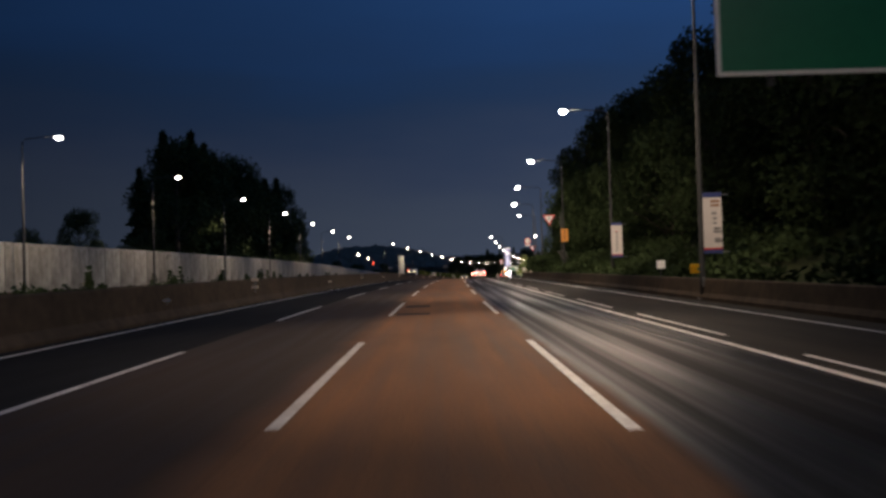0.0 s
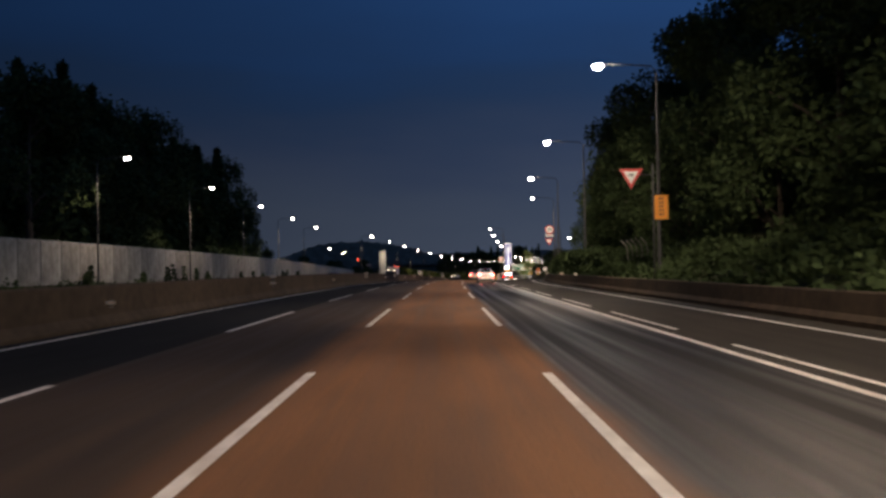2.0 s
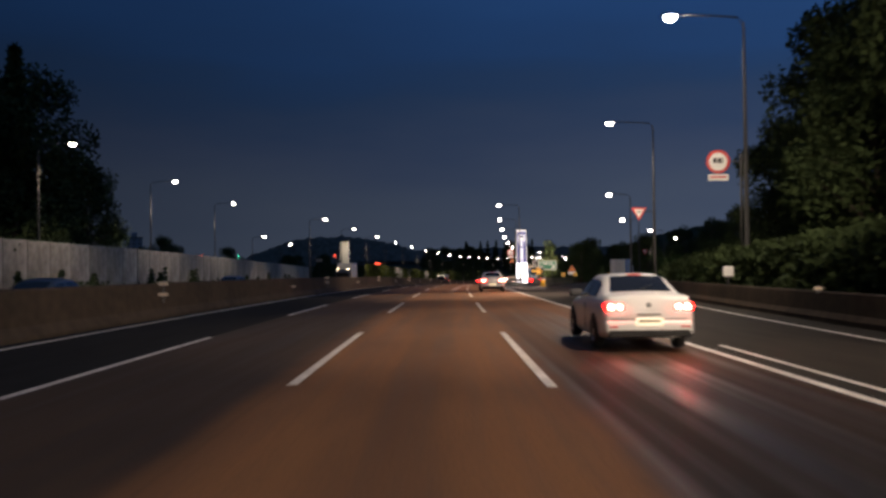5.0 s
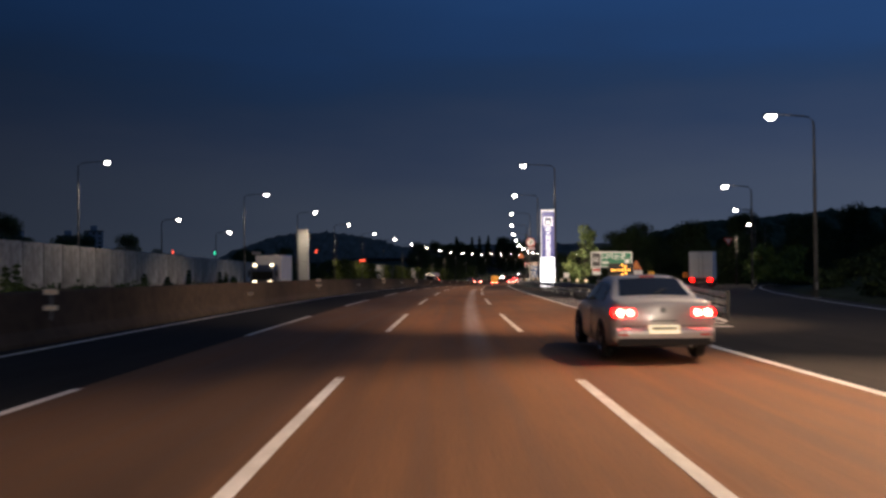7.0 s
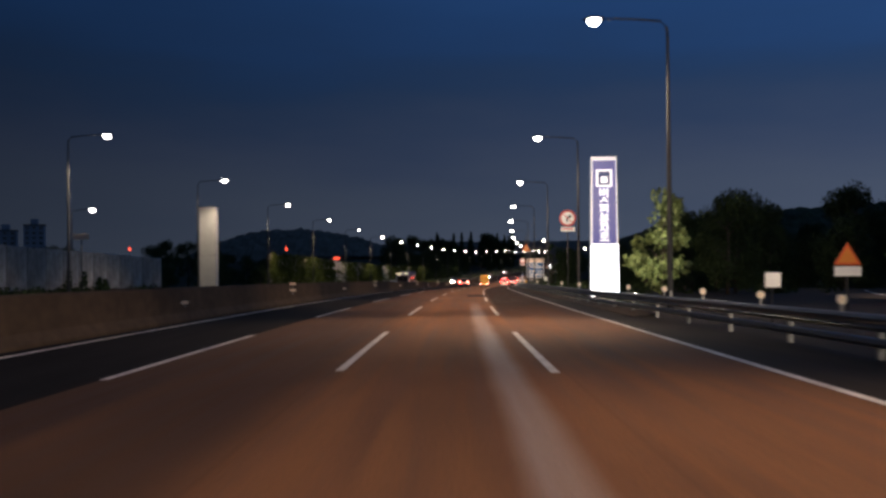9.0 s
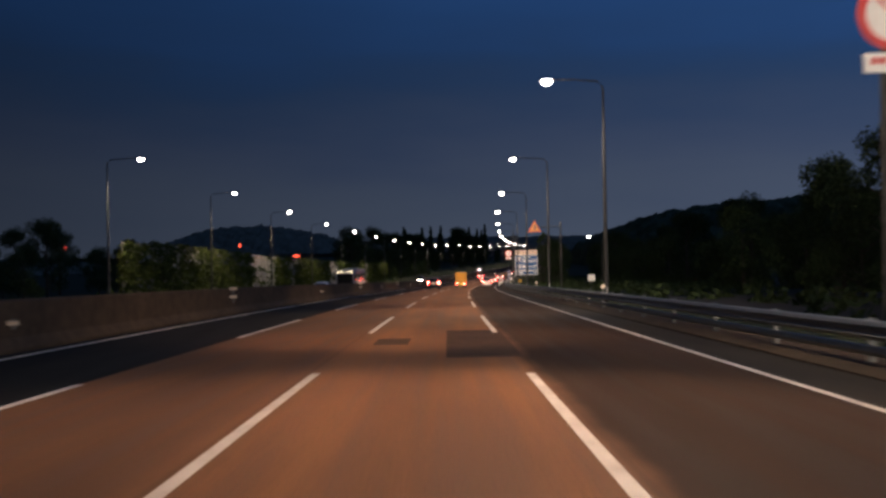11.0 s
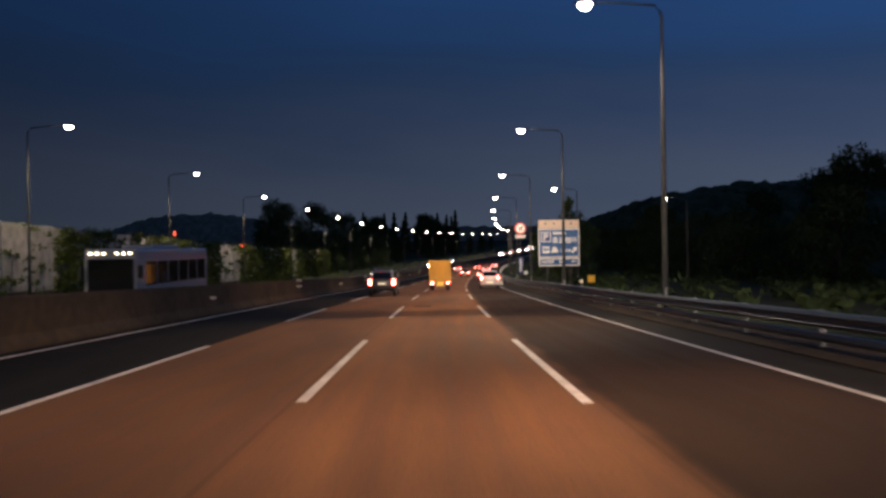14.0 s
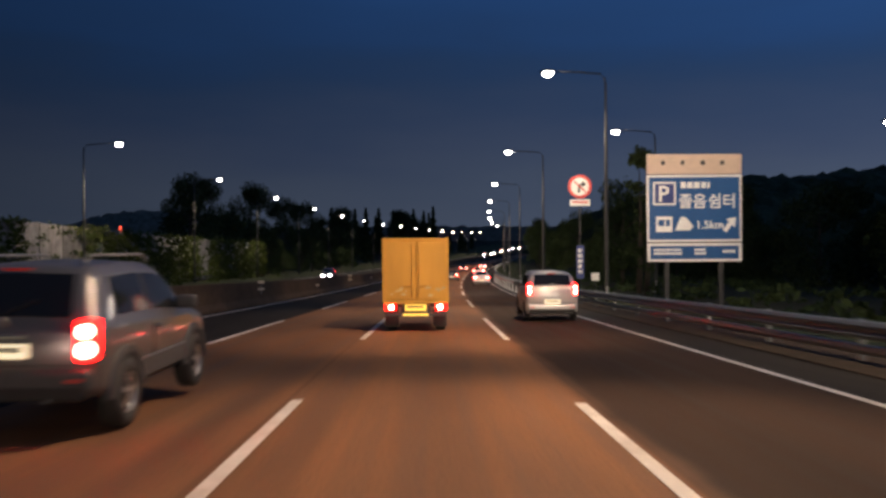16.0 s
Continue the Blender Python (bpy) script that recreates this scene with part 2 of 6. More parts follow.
def add_box(bm, x0, x1, y0, y1, z0, z1, bevel=0.0, seg=1):
    r = bmesh.ops.create_cube(bm, size=1.0)
    vs = r["verts"]
    for v in vs:
        v.co = Vector(((x0 + x1) / 2 + v.co.x * (x1 - x0), (y0 + y1) / 2 + v.co.y * (y1 - y0), (z0 + z1) / 2 + v.co.z * (z1 - z0)))
    if bevel:
        es = list({e for v in vs for e in v.link_edges})
        bmesh.ops.bevel(bm, geom=es, offset=bevel, segments=seg, profile=0.6, affect="EDGES")


def box(x0, x1, y0, y1, z0, z1, bevel=0.0, seg=1):
    bm = bmesh.new()
    add_box(bm, x0, x1, y0, y1, z0, z1, bevel, seg)
    return bm


def add_tube(bm, pts, radii, n=8, cap=True):
    """A tube along points with a radius at each."""
    rings = []
    for i, p in enumerate(pts):
        p = Vector(p)
        a = Vector(pts[max(i - 1, 0)])
        b = Vector(pts[min(i + 1, len(pts) - 1)])
        d = (b - a).normalized()
        u = d.orthogonal().normalized() if abs(d.z) < 0.9 else Vector((1, 0, 0))
        u = (u - d * u.dot(d)).normalized()
        w = d.cross(u)
        rings.append([bm.verts.new(p + (u * math.cos(k * math.tau / n) + w * math.sin(k * math.tau / n)) * radii[i]) for k in range(n)])
    for r0, r1 in zip(rings, rings[1:]):
        for k in range(n):
            bm.faces.new((r0[k], r0[(k + 1) % n], r1[(k + 1) % n], r1[k]))
    if cap:
        bm.faces.new(rings[0][::-1])
        bm.faces.new(rings[-1])


def tube(pts, radii, n=8):
    bm = bmesh.new()
    add_tube(bm, pts, radii, n)
    bmesh.ops.recalc_face_normals(bm, faces=bm.faces)
    return bm


def plate(outline, y0, y1):
    """A flat plate of the given x, z outline between two depths."""
    bm = bmesh.new()
    a = [bm.verts.new((x, y0, z)) for x, z in outline]
    b = [bm.verts.new((x, y1, z)) for x, z in outline]
    bm.faces.new(a)
    bm.faces.new(b[::-1])
    n = len(a)
    for i in range(n):
        bm.faces.new((a[i], b[i], b[(i + 1) % n], a[(i + 1) % n]))
    bmesh.ops.recalc_face_normals(bm, faces=bm.faces)
    return bm


def disc(r, n=24, cx=0.0, cz=0.0):
    return [(cx + r * math.cos(k * math.tau / n), cz + r * math.sin(k * math.tau / n)) for k in range(n)]


# ---------- the road's line: stations every 80 m along y ----------
KNOT_X = [0.0, 0.0, 0.04, 1.73, 5.79, 13.51, 23.98, 37.46, 54.0, 73.5, 98.0, 126.0, 156.0, 188.0, 222.0, 257.0, 293.0]
KNOT_Z = [0.0, 0.0, 0.01, -0.43, -1.69, -3.62, -6.05, -8.37, -9.71, -10.27, -10.1, -9.74, -8.6, -6.5, -4.0, -1.0, 2.0]
KNOT_0, KNOT_D = -100.0, 80.0


def along(s, knots):
    u = min(max((s - KNOT_0) / KNOT_D, 0), len(knots) - 1.001)
    k = int(u)
    u -= k
    g = [knots[min(max(k + j, 0), len(knots) - 1)] for j in (-1, 0, 1, 2)]
    return 0.5 * (2 * g[1] + (g[2] - g[0]) * u + (2 * g[0] - 5 * g[1] + 4 * g[2] - g[3]) * u * u + (3 * g[1] - g[0] - 3 * g[2] + g[3]) * u ** 3)


def road_x(s):
    return along(s, KNOT_X)


def road_z(s):
    return along(s, KNOT_Z)


def heading(s):
    return math.atan2(road_x(s + 2) - road_x(s - 2), 4.0)


def at(s, o, z=0.0):
    """The place at station s, o metres to the right of the middle lane's centre."""
    a = heading(s)
    return Vector((road_x(s) + o * math.cos(a), s - o * math.sin(a), road_z(s) + z))


def stand(s, o, z=0.0, turn=0.0):
    """The pose of a thing at a station: its y axis runs along the road."""
    p = at(s, o, z)
    return pose(p.x, p.y, p.z, 0, 0, -math.degrees(heading(s)) + turn)


def stations(a, b, step):
    n = max(1, round((b - a) / step))
    return [a + (b - a) * i / n for i in range(n + 1)]


def sweep(a, b, profile, step=8.0, closed=False, bm=None):
    """A strip along the road: profile is a list of (offset, height), or a function of the station that gives one."""
    bm = bm or bmesh.new()
    rows = []
    for s in stations(a, b, step):
        pr = profile(s) if callable(profile) else profile
        rows.append([bm.verts.new(at(s, o, z)) for o, z in pr])
    for r0, r1 in zip(rows, rows[1:]):
        n = len(r0)
        for k in range(n if closed else n - 1):
            j = (k + 1) % n
            bm.faces.new((r0[k], r0[j], r1[j], r1[k]))
    if closed:
        bm.faces.new(rows[0])
        bm.faces.new(rows[-1][::-1])
    bmesh.ops.recalc_face_normals(bm, faces=bm.faces)
    return bm
# ---------- ground and road ----------
def ramp_r(s):
    """Offset of the exit ramp's outer edge."""
    return 9.3 + (0.0 if s < 115 else 0.00110 * (s - 115) ** 2)


def ramp_l(s):
    """Offset of the exit ramp's inner edge."""
    return max(5.55, ramp_r(s) - 7.5)


ground = part("ground", sweep(-100, 1180, [(-900, -0.6), (-60, -0.15), (60, -0.15), (900, -0.6)], 20), M_SOIL)
tagged(ground, "dark bare ground beside the highway", "ground", kind="structure")
def lane_sheet(a, b, offsets, step):
    """The paved strip, with offset and station kept in its UV map."""
    bm = bmesh.new()
    uv = bm.loops.layers.uv.new("lane")
    rows = []
    for s in stations(a, b, step):
        rows.append([(bm.verts.new(at(s, o, 0.006 - 0.0011 * abs(o))), (o, s)) for o in offsets])
    for r0, r1 in zip(rows, rows[1:]):
        for k in range(len(offsets) - 1):
            quad_ = (r0[k], r0[k + 1], r1[k + 1], r1[k])
            f = bm.faces.new([q[0] for q in quad_])
            for lp, q in zip(f.loops, quad_):
                lp[uv].uv = q[1]
    return bm


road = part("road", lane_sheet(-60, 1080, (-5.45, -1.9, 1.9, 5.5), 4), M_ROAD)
tagged(road, "worn brown asphalt lanes with dashed white lane lines", "road", kind="structure")
road_left = part("road_inner_lane", sweep(-60, 1080, [(-9.75, -0.004), (-5.45, -0.002)], 8), M_ROAD_DARK)
tagged(road_left, "freshly laid black asphalt inner lane", "road", kind="structure")
RAMP_EDGE = lambda s: [(5.5, -0.006), (max(7.3, ramp_r(s)), -0.01), (ramp_r(s) + 1.2, -0.03)]
ramp = part("exit_ramp", sweep(150, 330, RAMP_EDGE, 4), M_ROAD_FAR)
tagged(ramp, "grey asphalt exit ramp bending away", "road", kind="structure")
exit_lane = part("exit_lane", sweep(-60, 150, RAMP_EDGE, 5), M_ROAD_FAR)
tagged(exit_lane, "dark grey asphalt exit lane", "road", kind="structure")
shoulder = part("shoulder", sweep(246, 1080, [(5.5, 0.0), (6.75, -0.004)], 8), M_ROAD_FAR)
tagged(shoulder, "grey asphalt shoulder beside the guard rail", "road", kind="structure")
gutter = part("gutter", sweep(246, 1080, [(6.75, -0.05), (6.75, 0.02), (7.0, 0.05), (7.75, 0.16), (7.75, -0.05)], 8), M_CONC)
tagged(gutter, "pale concrete gutter under the guard rail", "gutter", kind="structure")
verge = part("verge", sweep(262, 1080, [(7.75, 0.12), (9.5, 0.05), (16, -0.2), (60, -0.3)], 8), M_GRASS)
tagged(verge, "dim grassy verge behind the guard rail", "verge", kind="structure")
opposite = part("road_opposite", sweep(-60, 1080, [(-26.5, -0.03), (-10.3, 0.0)], 8), M_ROAD_FAR)
tagged(opposite, "dim asphalt of the opposite carriageway", "road", kind="structure")
verge_far = part("verge_far_side", sweep(-60, 1080, [(-60, -0.1), (-33, 0.3), (-28, 0.15), (-26.5, 0.0)], 8), M_GRASS)
tagged(verge_far, "dark grass verge beyond the opposite carriageway", "verge", kind="structure")
bank = part("bank", sweep(-60, 236, lambda s: [(ramp_r(s) + 1.2 + o, z) for o, z in ((0, -0.05), (0.4, 0.12), (2.5, 0.5), (5, 1.7), (9, 3.4), (16, 5.0), (40, 7.0))], 5), M_GRASS)
tagged(bank, "dim grassy bank rising beside the exit lane", "bank", kind="structure")


# ---------- paint on the road ----------
def line(s0, s1, o, width, parent, z=0.012, step=8.0, fn=None, name="edge_line"):
    pr = (lambda s: [(fn(s) - width / 2, z), (fn(s) + width / 2, z)]) if fn else [(o - width / 2, z), (o + width / 2, z)]
    return part(name, sweep(s0, s1, pr, step), M_PAINT, parent)


def dash_row(first, count, o, parent, z):
    for i in range(count):
        s = first + 20.0 * i
        line(s - 9.9, s, o, 0.15, parent, z, 5.0, name="lane_dash")


dash_row(-21.4, 48, -1.8, road, 0.012)
dash_row(-21.9, 48, 1.8, road, 0.012)
dash_row(-22.4, 46, -5.4, road_left, 0.008)
for i in range(14):
    line(-30 + 12.0 * i, -22 + 12.0 * i, 5.95, 0.13, exit_lane, 0.006, 4.0, name="lane_dash")
line(-60, 1080, -9.05, 0.16, road_left)
line(-60, 236, 5.40, 0.17, road)
line(236, 1080, 5.40, 0.13, road)
line(-60, 300, 0, 0.16, ramp, 0.006, 4.0, lambda s: ramp_r(s) - 0.2)
line(192, 300, 0, 0.16, ramp, 0.006, 4.0, lambda s: ramp_l(s) + 0.15)
line(-60, 1080, -10.9, 0.16, opposite)
line(-60, 1080, -24.6, 0.16, opposite)
# hatching on the gore
for i in range(17):
    s = 190.6 + 1.75 * i
    far = min(ramp_l(s) - 0.2, 10.4)
    if far < 5.9:
        continue
    bm = bmesh.new()
    vs = [bm.verts.new(at(*q)) for q in ((s, 5.6, 0.008), (s + 0.42, 5.6, 0.008), (s + 0.42 - (far - 5.6) * 0.5, far, 0.008), (s - (far - 5.6) * 0.5, far, 0.008))]
    bm.faces.new(vs[::-1])
    bmesh.ops.recalc_face_normals(bm, faces=bm.faces)
    part("hatch_stripe", bm, M_PAINT, ramp)
# cut-out repairs in the asphalt
for s0, s1, o0, o1 in ((33.9, 36.0, -1.55, -0.55), (28.7, 30.0, -1.6, -0.45), (284.4, 286.4, -1.35, -0.5), (281.0, 289.3, 0.42, 1.95), (378.2, 379.4, -1.32, -0.45)):
    part("asphalt_patch", sweep(s0, s1, [(o0, 0.010), (o1, 0.010)], 2), M_PATCH, road, "dark rectangular asphalt repair")

# ---------- median barrier ----------
MEDIAN = [(-9.70, -0.05), (-9.70, 0.08), (-9.88, 0.34), (-9.95, 1.20), (-9.99, 1.25), (-10.13, 1.25), (-10.17, 1.20), (-10.24, 0.34), (-10.42, 0.08), (-10.42, -0.05)]
median = part("median_barrier", sweep(-60, 1080, MEDIAN, 8, True), M_CONC)
tagged(median, "weathered brownish concrete barrier along the median", "barrier", kind="structure")

SIDE_WALL = [(0.0, -0.05), (0.0, 0.10), (0.12, 0.26), (0.20, 0.80), (0.24, 0.84), (0.38, 0.84), (0.42, 0.80), (0.44, -0.05)]
side_wall = part("side_barrier", sweep(-60, 196, lambda s: [(ramp_r(s) + 1.15 + o, z) for o, z in SIDE_WALL], 4, True), M_CONC)
tagged(side_wall, "low weathered concrete barrier beside the exit lane", "barrier", kind="structure")


# ---------- street lamps ----------
def street_lamp(height, reach, label, group, power=0.0, aim=(7.0, 11.0), cone=76, fill_dx=3.0, tint=(1.0, 0.76, 0.56), wide=0.0, lens=None, fill_aim=(4.5, 44), lean=0.0):
    """Stands at the pole's foot; the arm reaches along -x, over the road."""
    thing = empty("street_lamp", Matrix(), label, "street lamp", group)
    part("base_plate", box(-0.2, 0.2, -0.2, 0.2, 0, 0.05, 0.015), M_STEEL, thing)
    top = height + 0.1
    part("pole", tube([(0, 0, 0.03), (0, 0, 0.9), (0, 0, height * 0.6), (0, 0, top - 0.5)], [0.13, 0.125, 0.09, 0.06], 10), M_POLE, thing, smooth=True)
    part("arm", tube([(0, 0, top - 0.6), (-0.04, 0, top - 0.3), (-0.3, 0, top - 0.02), (-reach * 0.5, 0, top + 0.08), (-reach + 0.5, 0, top + 0.12)], [0.06, 0.058, 0.05, 0.042, 0.036], 8), M_POLE, thing, smooth=True)
    bm = bmesh.new()
    bmesh.ops.create_uvsphere(bm, u_segments=12, v_segments=6, radius=1.0)
    for v in bm.verts:
        v.co = Vector((v.co.x * 0.50 - reach, v.co.y * 0.24, max(v.co.z, -0.05) * 0.15 + top + 0.08))
    part("head", bm, M_POLE, thing, smooth=True)
    bm = bmesh.new()
    bmesh.ops.create_uvsphere(bm, u_segments=18, v_segments=10, radius=1.0)
    bmesh.ops.delete(bm, geom=[v for v in bm.verts if v.co.z > 0.05], context="VERTS")
    for v in bm.verts:
        v.co = Vector((v.co.x * 0.29 - reach - 0.02, v.co.y * 0.24, v.co.z * 0.24 + top + 0.065))
    part("lens", bm, lens or M_LAMP_SOFT, thing, "glowing white lamp lens", smooth=True)
    if power:
        # lamp light narrowed onto the middle lane, standing in for headlights
        for dy in (-1, 1):
            beam = bpy.data.lights.new("street_light_and_fill", "SPOT")
            beam.energy, beam.color, beam.spot_size, beam.spot_blend, beam.shadow_soft_size = power, tint, radians(cone), 1.0, 0.15
            ob = new("street_light_and_fill", beam)
            ob.parent = thing
            ob.matrix_basis = look((-reach - 0.02, dy * 0.05, top - 0.42), (-reach - aim[0], dy * aim[1], 0))
        # added long beam towards the next lamp, lighting signs in place of headlights
        if fill_dx is not None:
            beam = bpy.data.lights.new("street_light_and_fill", "SPOT")
            beam.energy, beam.color, beam.spot_size, beam.spot_blend, beam.shadow_soft_size = SIGN_FILL_POWER, (1.0, 0.80, 0.62), radians(fill_aim[1]), 1.0, 0.15
            ob = new("street_light_and_fill", beam)
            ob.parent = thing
            ob.matrix_basis = look((-reach - 0.02, 0.1, top - 0.42), (-reach + fill_dx, 29, fill_aim[0]))
    if wide:
        beam = bpy.data.lights.new("street_light_and_fill", "SPOT")
        beam.energy, beam.color, beam.spot_size, beam.spot_blend, beam.shadow_soft_size = wide, (1.0, 0.80, 0.60), radians(132), 0.5, 0.15
        ob = new("street_light_and_fill", beam)
        ob.parent = thing
        ob.matrix_basis = look((-reach - 0.02, 0, top - 0.42), (-reach - lean, 0, 0))
    part("access_door", box(-0.06, 0.06, -0.145, -0.11, 0.5, 0.9, 0.01), M_STEEL, thing)
    return thing


def row_of(thing, poses):
    """Moves the thing to the first pose and copies it to the others."""
    thing.matrix_world = poses[0]
    return [thing] + [copy_thing(thing, m) for m in poses[1:]]


LAMP_LABEL = "tall grey street lamp with a glowing white head"
early = [(4.0, 6.6), (34.6, 7.2), (65.0, 9.4), (95.3, 9.6), (125.6, 10.0), (156.4, 11.0)]
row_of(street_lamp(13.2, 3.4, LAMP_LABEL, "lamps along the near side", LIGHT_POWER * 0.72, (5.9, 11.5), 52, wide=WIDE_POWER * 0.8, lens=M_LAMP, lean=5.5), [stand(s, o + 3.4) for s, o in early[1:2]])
street_lamp(13.2, 3.4, LAMP_LABEL, "lamps along the near side", LIGHT_POWER * 0.54, (5.9, 10.5), 50, 4.2, wide=WIDE_POWER * 0.25, lens=M_LAMP, fill_aim=(5.6, 20)).matrix_world = stand(early[0][0], early[0][1] + 3.4)
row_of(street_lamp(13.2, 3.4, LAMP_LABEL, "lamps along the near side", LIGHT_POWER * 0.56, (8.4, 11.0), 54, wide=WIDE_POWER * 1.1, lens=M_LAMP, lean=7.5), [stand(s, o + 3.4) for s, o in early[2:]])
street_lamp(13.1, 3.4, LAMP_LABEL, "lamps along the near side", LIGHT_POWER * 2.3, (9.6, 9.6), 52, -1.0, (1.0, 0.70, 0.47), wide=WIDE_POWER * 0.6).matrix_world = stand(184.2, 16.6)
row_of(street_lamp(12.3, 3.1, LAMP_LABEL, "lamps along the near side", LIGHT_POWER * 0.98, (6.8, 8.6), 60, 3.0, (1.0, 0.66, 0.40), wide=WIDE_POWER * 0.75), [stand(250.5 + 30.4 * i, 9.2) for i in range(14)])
street_lamp(12.6, 3.1, LAMP_LABEL, "lamps along the near side").matrix_world = stand(454.1, 17.1)
left = [(10.0, -32.5), (40.6, -32.5), (71.2, -32.5), (101.7, -32.5), (132.3, -32.7), (162.5, -33.0), (192.3, -33.7), (221.7, -35.0), (251.4, -36.8)]
row_of(street_lamp(13.4, 3.1, LAMP_LABEL, "lamps along the far side", wide=FAR_POWER), [stand(s, o - 3.1, 0, 180) for s, o in left])
row_of(street_lamp(12.8, 3.1, LAMP_LABEL, "lamps along the far side", wide=FAR_POWER), [stand(279.9 + 30.3 * i - 0.05 * i * i, -27.9 - 3.1, 0, 180) for i in range(21)])
SIDE_LAMP = "street lamp with a glowing head on the side road"
street_lamp(10.2, 2.4, SIDE_LAMP, "lamps on the side roads", LIGHT_POWER * 2.2, (16.4, 7.0), 56, -7.0, (1.0, 0.70, 0.47)).matrix_world = stand(214.0, 20.4)
row_of(street_lamp(9.4, 2.4, SIDE_LAMP, "lamps on the side roads"),
       [stand(245.3, 26.9), stand(303.0, 46.0), stand(432.0, 26.5), stand(278.4, -42.0, 0, 180), stand(307.6, -44.6, 0, 180)])

street_lamp(9.4, 2.4, SIDE_LAMP, "lamps on the side roads", LIGHT_POWER * 0.5, (1.0, 3.0), 80, 0.0).matrix_world = stand(274.0, 36.0)

# ---------- noise walls ----------


def wall_o(s):
    return -36.7 if s < 215 else -36.7 - 0.070 * (s - 215)


def wall_panel_mesh(length, height):
    bm = bmesh.new()
    add_box(bm, -0.10, 0.10, 0.16, length - 0.02, 0.55, height, 0.02)
    for k in range(1, 3):
        add_box(bm, 0.10, 0.115, 0.16 + k * length / 3 - 0.03, 0.16 + k * length / 3 + 0.03, 0.7, height - 0.1)
    add_box(bm, -0.13, 0.15, -0.02, 0.16, 0, height + 0.04, 0.015)
    me = bpy.data.meshes.new("wall_panel")
    bm.to_mesh(me)
    bm.free()
    me.materials.append(M_WALL)
    return me


noise_wall = part("noise_wall", sweep(-60, 334, lambda s: [(wall_o(s) + 0.2, -0.1), (wall_o(s) + 0.2, 0.55), (wall_o(s) - 0.2, 0.55), (wall_o(s) - 0.2, -0.1)], 6, True), M_CONC)
tagged(noise_wall, "stained pale concrete noise wall on a plinth", "wall", kind="structure")
PANEL = wall_panel_mesh(4.0, 4.75)
for i in range(98):
    s = -58 + 4.0 * i
    a = at(s, wall_o(s))
    b = at(s + 4, wall_o(s + 4))
    share("wall_panel", PANEL, noise_wall, pose(a.x, a.y, a.z, 0, 0, -math.degrees(math.atan2(b.x - a.x, b.y - a.y))))

ivy_wall = part("ivy_wall", sweep(346, 528, [(-32.3, -0.1), (-32.3, 0.55), (-32.7, 0.55), (-32.7, -0.1)], 6, True), M_CONC)
tagged(ivy_wall, "concrete noise wall partly overgrown with ivy", "wall", kind="structure")
PANEL_IVY = wall_panel_mesh(4.0, 5.8)
for i in range(45):
    share("wall_panel", PANEL_IVY, ivy_wall, stand(347 + 4.0 * i, -32.5))


# ---------- foliage ----------
def leaf_quad(bm, p, size, rng, flat=0.0):
    a = Vector((rng.uniform(-1, 1), rng.uniform(-1, 1), rng.uniform(-1, 1))).normalized()
    b = a.orthogonal().normalized()
    b = (b * math.cos(t := rng.uniform(0, 6.28)) + a.cross(b) * math.sin(t)).normalized()
    c = a.cross(b)
    u, w = b * size * rng.uniform(0.7, 1.2), c * size * rng.uniform(0.35, 0.6)
    vs = [bm.verts.new(p - u), bm.verts.new(p + w - u * 0.1), bm.verts.new(p + u), bm.verts.new(p - w - u * 0.1)]
    bm.faces.new(vs)


def broadleaf(height, spread, leaves, seed, label, leaf_mat=None, size=0.21):
    rng = random.Random(seed)
    thing = empty("tree", Matrix(), label, "tree")
    bm = bmesh.new()
    top = height * 0.8
    add_tube(bm, [(0, 0, -0.3), (0.1, 0, height * 0.2), (0.2, 0.1, height * 0.5), (0.1, 0.2, top)], [height * 0.022, height * 0.018, height * 0.012, 0.03], 8)
    clumps = []
    for k in range(19):
        z = height * rng.uniform(0.16, 0.93)
        ang = k * 2.4 + rng.uniform(-0.4, 0.4)
        reach = spread * (1.0 - abs(z / height - 0.5) * 1.1) * rng.uniform(0.55, 1.0)
        tip = Vector((math.cos(ang) * reach, math.sin(ang) * reach, z))
        base = Vector((0.15, 0.1, max(height * 0.15, z - reach * 0.7)))
        add_tube(bm, [base, base.lerp(tip, 0.5) + Vector((0, 0, 0.2)), tip], [height * 0.007, height * 0.005, 0.015], 5)
        clumps.append((tip, spread * rng.uniform(0.28, 0.48)))
    clumps.append((Vector((0.1, 0.2, height * 0.93)), spread * 0.4))
    part("trunk", bm, M_BARK, thing, smooth=True)
    bm = bmesh.new()
    for k in range(leaves):
        c, r = clumps[k % len(clumps)]
        d = Vector((rng.gauss(0, 1), rng.gauss(0, 1), rng.gauss(0, 0.8))).normalized() * r * rng.uniform(0.35, 1.1) ** 0.6
        leaf_quad(bm, c + d, size, rng)
    part("crown", bm, leaf_mat or M_LEAF, thing)
    return thing


